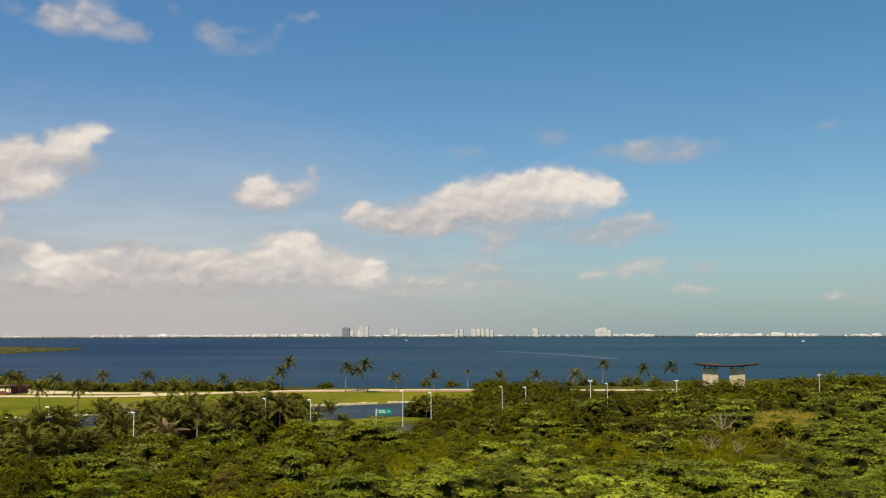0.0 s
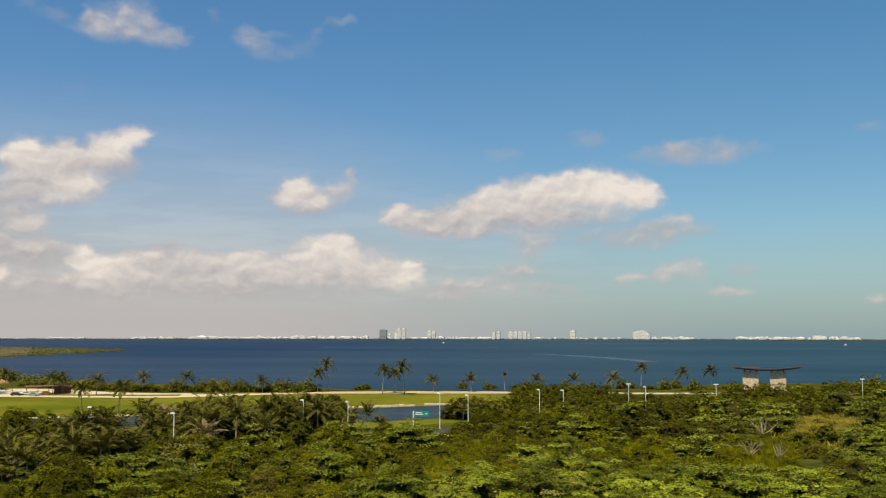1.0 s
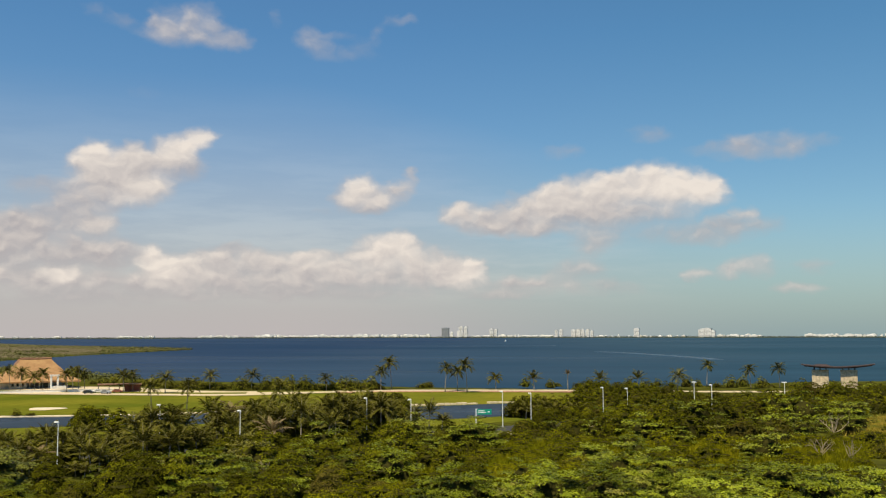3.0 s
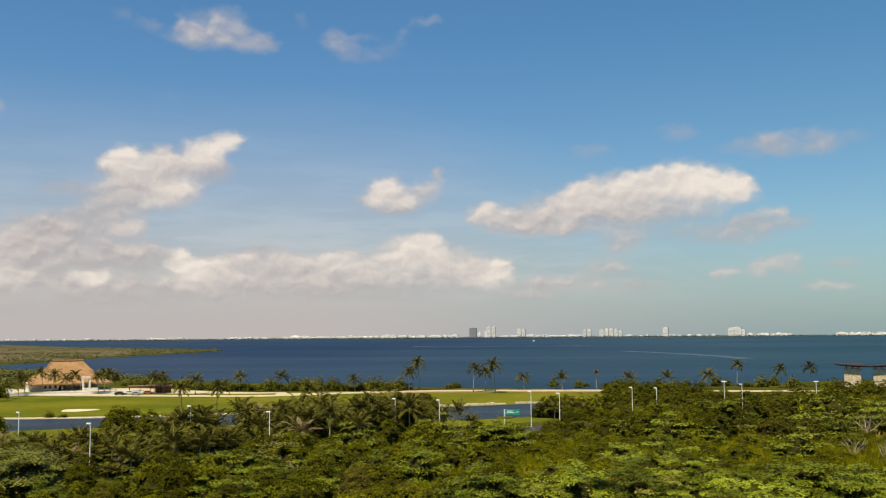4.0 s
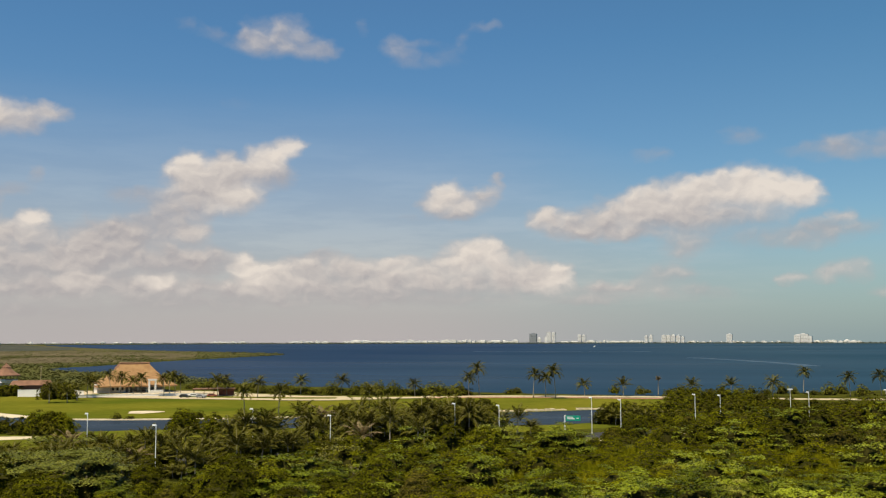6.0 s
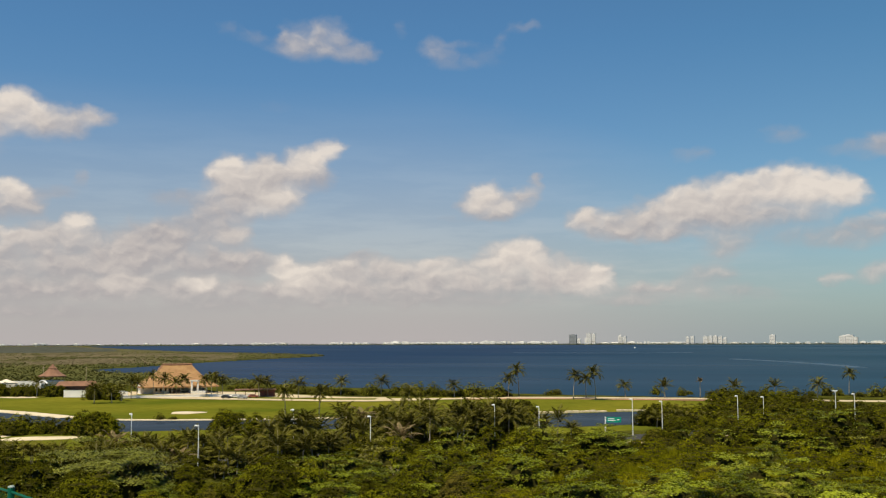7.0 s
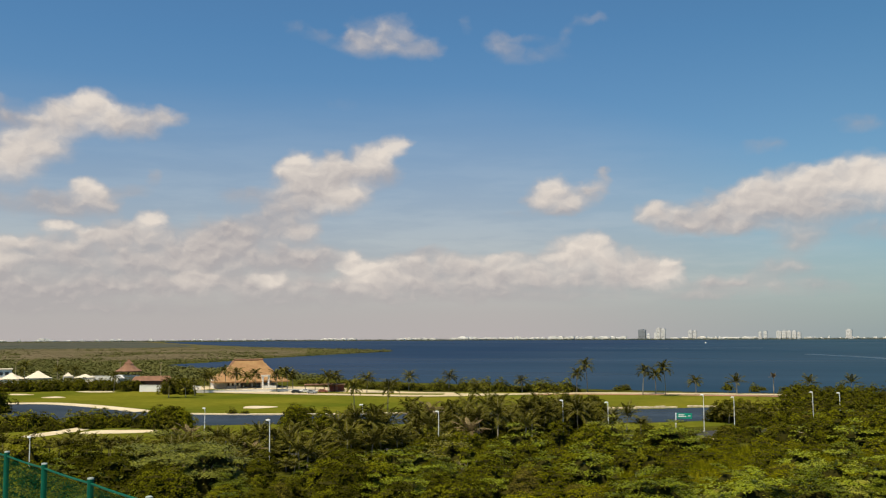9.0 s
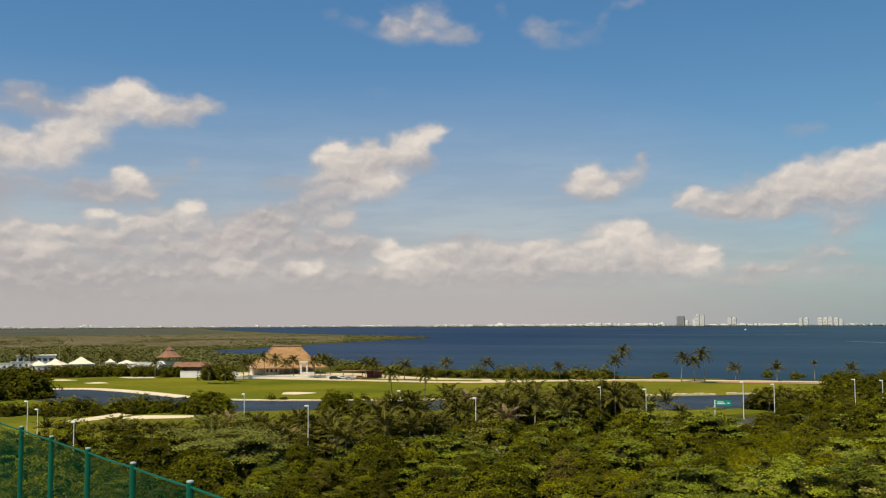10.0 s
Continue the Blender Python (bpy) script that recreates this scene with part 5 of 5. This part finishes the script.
# ---- thatched clubhouse ----
def hip_roof(x0, x1, y0, y1, z0, rx0, rx1, ry, z1, sag=0.5, n=8, thick=0.5):
    """A thatched roof: eaves rectangle, ridge line, slopes that hang a little."""
    def ring(t, dz):
        s = t - sag * 0.18 * math.sin(math.pi * t)
        k = 1 - t
        a, b = x0 + (rx0 - x0) * t, x1 + (rx1 - x1) * t
        c, d = y0 + (ry - 0.15 - y0) * t, y1 + (ry + 0.15 - y1) * t
        z = z0 + (z1 - z0) * s + dz
        m = 8
        pts = [(a + (b - a) * i / m, c, z) for i in range(m)] + [(b, c + (d - c) * i / m, z) for i in range(m)]
        pts += [(b + (a - b) * i / m, d, z) for i in range(m)] + [(a, d + (c - d) * i / m, z) for i in range(m)]
        return [(x + uni(-0.06, 0.06), y + uni(-0.06, 0.06), zz + uni(-0.06, 0.06)) for x, y, zz in pts]
    g = Geo()
    rings = [ring(0.0, -thick)] + [ring(t, 0) for t in np.linspace(0, 1, n)]
    k = len(rings[0])
    faces = [(i * k + j, i * k + (j + 1) % k, (i + 1) * k + (j + 1) % k, (i + 1) * k + j) for i in range(len(rings) - 1) for j in range(k)]
    return g.add([p for r in rings for p in r], faces + [tuple(range(k))[::-1], tuple(range((len(rings) - 1) * k, len(rings) * k))])


ob = thing("clubhouse", pose(*at(-27.75, 486), 0, 0, 38), "white clubhouse under a large golden palm-thatch roof", "house")
part("roof", hip_roof(-19.0, 16.6, -6, 22, 3.4, -7.0, 6.0, 8, 13.1, 0.6, 12, 0.6), M["thatch"], ob, "steep golden-brown palm thatch roof")
part("ridge", Geo().tube([(-7.5, 8, 13.35), (-4, 8, 13.2), (-0.5, 8, 13.12), (3, 8, 13.2), (6.4, 8, 13.4)], [0.45, 0.55, 0.55, 0.55, 0.45], 8), M["thatch_dark"], ob, "weathered thatch ridge roll")
part("gable_vent", Geo().add([(-9.6, 6.0, 11.0), (-9.6, 10.0, 11.0), (-8.0, 8, 13.2), (-7.4, 6.0, 11.0), (-7.4, 10.0, 11.0), (-7.2, 8, 13.2)], [(0, 2, 1), (0, 3, 5, 2), (1, 2, 5, 4), (0, 1, 4, 3), (3, 4, 5)]), M["thatch_dark"], ob)
part("back_wall", Geo().box(-12.5, 13.5, 12, 12.4, 0, 5), M["white"], ob)
part("side_wall", Geo().box(-12.8, -12.4, -1, 12, 0, 4.2), M["white"], ob)
part("front_wall", Geo().box(-12.4, -5.9, -1.3, -0.9, 0, 4.4), M["white"], ob)
for x in (-11.6, -9.6, -7.4):
    part("window", Geo().box(x - 0.5, x + 0.5, -1.36, -1.25, 1.2, 3.4), M["glass_dark"], ob)
for x in (-4.5, -0.5, 3.5, 7.5, 11.5):
    part("column", Geo().tube([(x, -1.5, 0), (x, -1.5, 4.6)], 0.28, 8), M["white"], ob)
for x in (3.6, 6.4):
    part("portico_pier", Geo().box(x - 0.38, x + 0.38, -7.0, -6.2, 0, 5.6, bevel=0.05), M["white"], ob)
part("portico_beam", Geo().box(2.9, 7.1, -7.2, -6.0, 5.6, 6.3, bevel=0.05), M["white"], ob)
part("planter", Geo().box(3.0, 9.5, -9.5, -8.6, 0, 1.3, bevel=0.1), M["white"], ob)
part("side_wing", Geo().box(-18.5, -12.8, 1.0, 9.0, 0, 3.6, bevel=0.1).box(-18.9, -12.4, 0.6, 9.4, 3.6, 3.9), M["white"], ob, "white flat-roofed side wing")
part("floor_slab", Geo().box(-14, 15, -3, 13, 0, 0.35), M["concrete"], ob)

ob = thing("kiosk", pose(*at(-34.45, 530), 0, 0, 34), "white tower kiosk with a brown thatched conical roof", "kiosk")
g = Geo()
ringp = lambda r, z: [(r * math.cos(6.2832 * k / 10), r * math.sin(6.2832 * k / 10), z) for k in range(10)]
lv = [ringp(6.6, 7.0), ringp(6.7, 7.4), ringp(4.6, 8.5), ringp(2.9, 9.9), ringp(2.0, 10.9), ringp(2.3, 11.1), ringp(1.0, 12.2), ringp(0.2, 13.2)]
g.add([p for r in lv for p in r], [(i * 10 + j, i * 10 + (j + 1) % 10, (i + 1) * 10 + (j + 1) % 10, (i + 1) * 10 + j) for i in range(7) for j in range(10)] + [tuple(range(10))[::-1]])
part("roof", g, M["thatch_dark"], ob, "dark brown conical thatch roof")
part("base", Geo().prism([(3.6 * math.cos(k * 0.7854), 3.6 * math.sin(k * 0.7854)) for k in range(8)], 0, 4.6), M["white"], ob)
for k in range(8):
    part("post", Geo().tube([(5.0 * math.cos(k * 0.7854), 5.0 * math.sin(k * 0.7854), 4.6), (5.0 * math.cos(k * 0.7854), 5.0 * math.sin(k * 0.7854), 7.2)], 0.2, 6), M["brown_wood"], ob)
part("parapet", Geo().prism([(5.4 * math.cos(k * 0.7854), 5.4 * math.sin(k * 0.7854)) for k in range(8)], 4.6, 5.2), M["white"], ob)

ob = thing("annex", pose(*at(-35.0, 512), 0, 0, -8), "small white gabled annex beside the kiosk", "building")
part("wall", Geo().box(-2.2, 2.2, -2.4, 2.4, 0, 4.4), M["white"], ob)
part("gable", Geo().add([(-2.2, -2.4, 4.4), (2.2, -2.4, 4.4), (0, -2.4, 6.2), (-2.2, 2.4, 4.4), (2.2, 2.4, 4.4), (0, 2.4, 6.2)], [(0, 1, 2), (3, 5, 4), (0, 2, 5, 3), (1, 4, 5, 2), (0, 3, 4, 1)]), M["white"], ob)
part("door", Geo().box(-0.7, 0.7, -2.5, -2.38, 0, 2.2), M["brown_wood"], ob)

ob = thing("long_shed", pose(*at(-33.2, 498), 0, 0, 33), "long low shed with a dark tiled roof", "shed")
g = Geo()
g.add([(-9.5, -3.4, 3.7), (9.5, -3.4, 3.7), (9.5, 3.4, 3.7), (-9.5, 3.4, 3.7), (-8, 0, 5.9), (8, 0, 5.9)], [(0, 1, 5, 4), (2, 3, 4, 5), (1, 2, 5), (3, 0, 4), (3, 2, 1, 0)])
part("roof", g, M["thatch_dark"], ob)
part("wall", Geo().box(-8.4, 8.4, -2.4, 2.4, 0, 3.7), M["brown_wood"], ob)
for a0, a1, d, h in [(-33.85, -32.6, 468, 3.0), (-31.9, -30.5, 468, 2.4), (-36.6, -35.3, 560, 4.0), (-31.0, -24.0, 452, 1.0)]:
    wall = thing("garden_wall", pose(0, 0, 0), "white plastered boundary wall", "wall", kind="structure")
    p0 = at(a0, d)
    ends = [p0, p0 + 0.5 * (at(a1, d) - p0).length * Vector((0.98, 0.2, 0)), p0 + (at(a1, d) - p0).length * Vector((0.98, 0.2, 0))] if d > 460 else [p0, at((a0 + a1) / 2, d), at(a1, d)]
    part("wall_run", strip(ends, 0.4, 0, h), M["white"], wall)
    part("coping", strip(ends, 0.6, h, h + 0.12), M["white"], wall)


# ---- canvas tents and stores behind the course ----
def tent(a, d, w, h, eave):
    ob = thing("canvas_tent", pose(*at(a, d), 0, 0, uni(20, 50)), "white peaked canvas pavilion roof", "tent", "white tents")
    g = Geo()
    n = 5
    lv = []
    for t in np.linspace(0, 1, n):
        z = eave + (h - eave) * t ** 1.25
        r = w / 2 * (1 - t) + 0.1
        lv.append([(r * x, r * 0.8 * y, z) for x, y in ((-1, -1), (0, -1.03), (1, -1), (1.03, 0), (1, 1), (0, 1.03), (-1, 1), (-1.03, 0))])
    g.add([p for r in lv for p in r], [(i * 8 + j, i * 8 + (j + 1) % 8, (i + 1) * 8 + (j + 1) % 8, (i + 1) * 8 + j) for i in range(n - 1) for j in range(8)] + [tuple(range(8))[::-1]])
    part("canopy", g, M["canvas"], ob)
    part("valance", Geo().box(-w / 2, w / 2, -w * 0.4, w * 0.4, eave - 0.7, eave), M["canvas"], ob)
    for x in (-1, 1):
        for y in (-1, 1):
            part("post", Geo().tube([(x * w * 0.47, y * w * 0.37, 0), (x * w * 0.47, y * w * 0.37, eave - 0.7)], 0.12, 6), M["metal_grey"], ob)


for a, w, h, e in [(-39.05, 12.5, 7.3, 3.6), (-40.35, 10, 6.4, 3.2), (-37.55, 5, 6.0, 4.0), (-36.7, 10, 5.4, 3.6), (-41.2, 9, 6.0, 3.4), (-40.0, 7, 4.6, 3.0), (-44.4, 13, 5.4, 3.4)]:
    tent(a, 560 + uni(-8, 8), w, h, e)


def white_block(a, d, w, dp, h, turn):
    """A flat-roofed white outbuilding with a parapet."""
    ob = thing("outbuilding", pose(*at(a, d), 0, 0, turn), "low white flat-roofed outbuilding behind the hedge", "building", "white outbuildings")
    part("wall", Geo().box(-w / 2, w / 2, 0, dp, 0, h, bevel=0.06), M["white"], ob)
    part("parapet", Geo().box(-w / 2 - 0.15, w / 2 + 0.15, -0.15, 0.15, h, h + 0.5).box(-w / 2 - 0.15, -w / 2 + 0.15, 0.15, dp, h, h + 0.5).box(w / 2 - 0.15, w / 2 + 0.15, 0.15, dp, h, h + 0.5), M["canvas"], ob)
    for k in range(int(w / 3)):
        x = -w / 2 + 1.5 + 3.0 * k
        part("window", Geo().box(x - 0.5, x + 0.5, -0.1, 0.03, h - 2.0, h - 1.0), M["glass_dark"], ob)
    part("door", Geo().box(w / 2 - 1.5, w / 2 - 0.5, -0.08, 0.04, 0, 2.1), M["brown_wood"], ob)


for a, d, w, dp, h, turn in [(-43.2, 566, 14, 6, 4.0, 36), (-42.1, 552, 9, 6, 5.2, 44), (-41.7, 566, 8, 5, 3.2, 30), (-40.8, 548, 10, 5, 3.0, 48), (-35.9, 574, 16, 4, 2.6, 40)]:
    white_block(a, d, w, dp, h, turn)
ob = thing("store_building", pose(*at(-41.3, 590), 0, 0, 41), "long white flat-roofed store building", "building")
part("wall", Geo().box(-10, 10, 0, 9, 0, 7.0), M["white"], ob)
part("roof", Geo().box(-10.4, 10.4, -0.5, 9.4, 7.0, 7.5), M["canvas"], ob)
for k in range(6):
    part("window", Geo().box(-9 + 3.1 * k, -7 + 3.1 * k, -0.12, 0.03, 4.2, 5.8), M["glass_dark"], ob)
for a, d, h in [(-40.15, 600, 11.5), (-38.1, 600, 11.5), (-34.9, 560, 11.5), (-32.75, 560, 11.0), (-41.9, 640, 12)]:
    ob = thing("utility_pole", pose(*at(a, d), 0, 0, 35), "pale timber utility pole", "pole", "utility poles")
    part("pole", Geo().tube([(0, 0, 0), (0, 0, h)], [0.22, 0.16], 7), M["dead_wood"], ob)
    part("crossarm", Geo().box(-0.9, 0.9, -0.08, 0.08, h - 0.8, h - 0.6), M["dead_wood"], ob)
for _ in range(14):
    ob = thing("flowering_bush", pose(*at(uni(-42.2, -40.4), uni(494, 502)), 0, 0, uni(0, 360)) @ Matrix.Scale(uni(0.8, 1.1), 4), "reddish flowering hedge bush", "shrub", "flowering hedge")
    part("crown", foliage(fine_crown(81, "far"), M["bougainvillea"]), None, ob)


# ---- parked carts and a pergola beside the clubhouse ----
def car(x, y, turn, mat, label):
    ob = thing("parked_car", pose(x, y, 0.1, 0, 0, turn), label, "car", "parked cars")
    g = Geo()
    side = [(-2.1, 0.35), (2.1, 0.35), (2.15, 0.8), (1.3, 0.95), (0.7, 1.45), (-1.3, 1.45), (-1.9, 0.95), (-2.15, 0.85)]
    k = len(side)
    g.add([(x, yy, z) for yy in (-0.85, 0.85) for x, z in side], [tuple(range(k)), tuple(range(k, 2 * k))[::-1]] + [(i, k + i, k + (i + 1) % k, (i + 1) % k) for i in range(k)])
    part("body", g, mat, ob)
    for s in (-1, 1):
        part("window", Geo().add([(-1.3, s * 0.86, 1.0), (0.9, s * 0.86, 1.0), (0.55, s * 0.86, 1.38), (-1.1, s * 0.86, 1.38)], [(0, 1, 2, 3)]), M["glass_dark"], ob)
        for xx in (-1.3, 1.3):
            part("wheel", Geo().tube([(xx, s * 0.78, 0.33), (xx, s * 0.9, 0.33)], 0.33, 12), M["rubber"], ob)
    return ob


car(*at(-25.3, 436).xy, 10, M["glass_dark"], "black car parked on the sandy lot")
car(*at(-24.8, 440).xy, 30, M["white"], "white car parked on the sandy lot")
car(*at(-24.4, 432).xy, -10, M["tower_grey"], "dark grey car parked on the sandy lot")
car(*at(-23.8, 438).xy, 15, M["red_paint"], "dark red car parked beside the pergola")
ob = thing("pergola", pose(*at(-23.7, 446), 0, 0, 24), "low brown timber pergola with a dark roof", "pergola")
part("roof", Geo().box(-9, 9, -3, 3, 3.0, 3.4, bevel=0.1), M["thatch_dark"], ob)
for x in (-8.5, -4.2, 0, 4.2, 8.5):
    for y in (-2.6, 2.6):
        part("post", Geo().box(x - 0.12, x + 0.12, y - 0.12, y + 0.12, 0, 3.0), M["brown_wood"], ob)
part("back_panel", Geo().box(2, 8.5, 2.3, 2.5, 0, 2.6), M["red_paint"], ob)


# ---- dead tree and dry grass in the thicket ----
def dead_tree(x, y, size, seed):
    q = np.random.default_rng(seed)
    ob = thing("dead_tree", pose(x, y, 0), "bare sun-bleached dead tree among the bushes", "tree")
    for k in range(7):
        a = 0.9 * k + q.uniform(-0.3, 0.3)
        p, dirv, r = Vector((0, 0, 0.4)), Vector((math.cos(a) * 0.6, math.sin(a) * 0.6, 1.0)), 0.13 * size / 5
        path, rad = [p.copy()], [r]
        for i in range(6):
            dirv = (dirv + Vector(q.normal(scale=0.35, size=3)) * 0.7).normalized()
            dirv.z = abs(dirv.z) * 0.8 + 0.25
            p = p + dirv * size / 6
            path.append(p.copy())
            rad.append(r * (1 - 0.13 * (i + 1)))
        g = Geo().tube(path, rad, 5)
        for j in (3, 4, 5):
            e = path[j] + Vector(q.normal(size=3)) * size * 0.22 + Vector((0, 0, size * 0.12))
            g.tube([path[j], (path[j] + e) / 2 + Vector((0, 0, 0.15)), e], [rad[j] * 0.6, rad[j] * 0.45, rad[j] * 0.2], 4)
        part("limb", g, M["dead_wood"], ob)


dead_tree(*at(15.6, 258).xy, 5.0, 5)
dead_tree(*at(14.9, 212).xy, 3.6, 6)
dead_tree(*at(16.4, 210).xy, 3.4, 7)
dead_tree(*at(-15.5, 172).xy, 3.6, 8)


def grass(name, ga, gd, h0, h1, lean, width, mat, label, seed):
    """Loose blades at azimuths ga and distances gd."""
    q = np.random.default_rng(seed)
    n = len(ga)
    base = np.stack([gd * np.sin(np.radians(ga)), gd * np.cos(np.radians(ga)), np.zeros(n)], 1)
    tip = base + np.concatenate([q.normal(scale=lean, size=(n, 2)), q.uniform(h0, h1, (n, 1))], 1)
    wv = np.concatenate([q.normal(size=(n, 2)), np.zeros((n, 1))], 1) * width
    return tagged(new(name, quads(name, np.stack([base - wv, base + wv, tip], 1), mat)), label, "grass", kind="stuff")


q = np.random.default_rng(90)
setting("dry_clearing", slab(soften(plan((17.2, 258), (19, 250), (20.6, 256), (20.7, 290), (19.8, 318), (17.8, 314), (17.2, 280)), 2, 0.5), 0.0, 0.05), M["dry_ground"], "bare ground under dry yellow grass", "ground")
grass("dry_grass", 18.9 + 1.0 * q.normal(size=26000), 284 + 18 * q.normal(size=26000), 0.5, 1.6, 0.5, 0.09, M["dry_grass"], "tall dry yellow grass in a clearing", 91)
# soft tall grass between the bushes
n = 90000
ga, gd = q.uniform(-9, 17.2, n), 130 + 125 * q.random(n) ** 0.8
clumps = np.array([noise.noise(Vector((a * 0.55, d * 0.06, 2.0))) for a, d in zip(ga, gd)])
keep = (clumps > -0.22) & ((gd > 165 + 6 * np.sin(ga)) | (clumps > 0.2)) & (gd < 225 + 1.2 * ga)
grass("tall_grass", ga[keep], gd[keep], 0.7, 1.8, 0.5, 0.09, M["green_grass"], "tall olive-green grass between the bushes", 92)

# ---- green court fence on the terrace ----
ob = thing("court_fence", pose(0, 0, 0), "green coated chain-link fence with round posts", "fence")
count = 13
posts = []
for i in range(count):
    p = FA + FD * 2.5 * (i - 3)
    posts.append(p)
    post = part("post", Geo().tube([(p.x, p.y, F_TOP - 3.0), (p.x, p.y, F_TOP)], 0.055, 12), M["fence_green"], ob)
    part("cap", Geo().tube([(p.x, p.y, F_TOP), (p.x, p.y, F_TOP + 0.02), (p.x, p.y, F_TOP + 0.03)], [0.056, 0.056, 0.03], 12), M["fence_cap"], post, "pale grey post cap")
for a, b in zip(posts, posts[1:]):
    def on(t, z):
        return (a.x + (b.x - a.x) * t, a.y + (b.y - a.y) * t, z)
    line = [on(t, F_TOP - 0.07 - 0.012 * math.sin(math.pi * t)) for t in np.linspace(0, 1, 9)]
    part("top_wire", Geo().tube(line, 0.022, 6), M["fence_green"], ob)
    g = Geo()
    hgt, step = 2.85, 0.085
    for s in (1, -1):
        for k in np.arange(-hgt, 2.5, step):
            t0, t1 = max(0.0, k), min(2.5, k + hgt)
            if t1 - t0 < 0.05:
                continue
            z0, z1 = t0 - k, t1 - k
            if s < 0:
                z0, z1 = hgt - z0, hgt - z1
            sag0, sag1 = (0.035 * math.sin(math.pi * t / 2.5) * zz / hgt for t, zz in ((t0, z0), (t1, z1)))
            g.tube([on(t0 / 2.5, F_TOP - 2.95 + z0 - sag0), on(t1 / 2.5, F_TOP - 2.95 + z1 - sag1)], 0.0030, 3, False)
    part("mesh_panel", g, M["wire_green"], ob, "green coated wire netting")
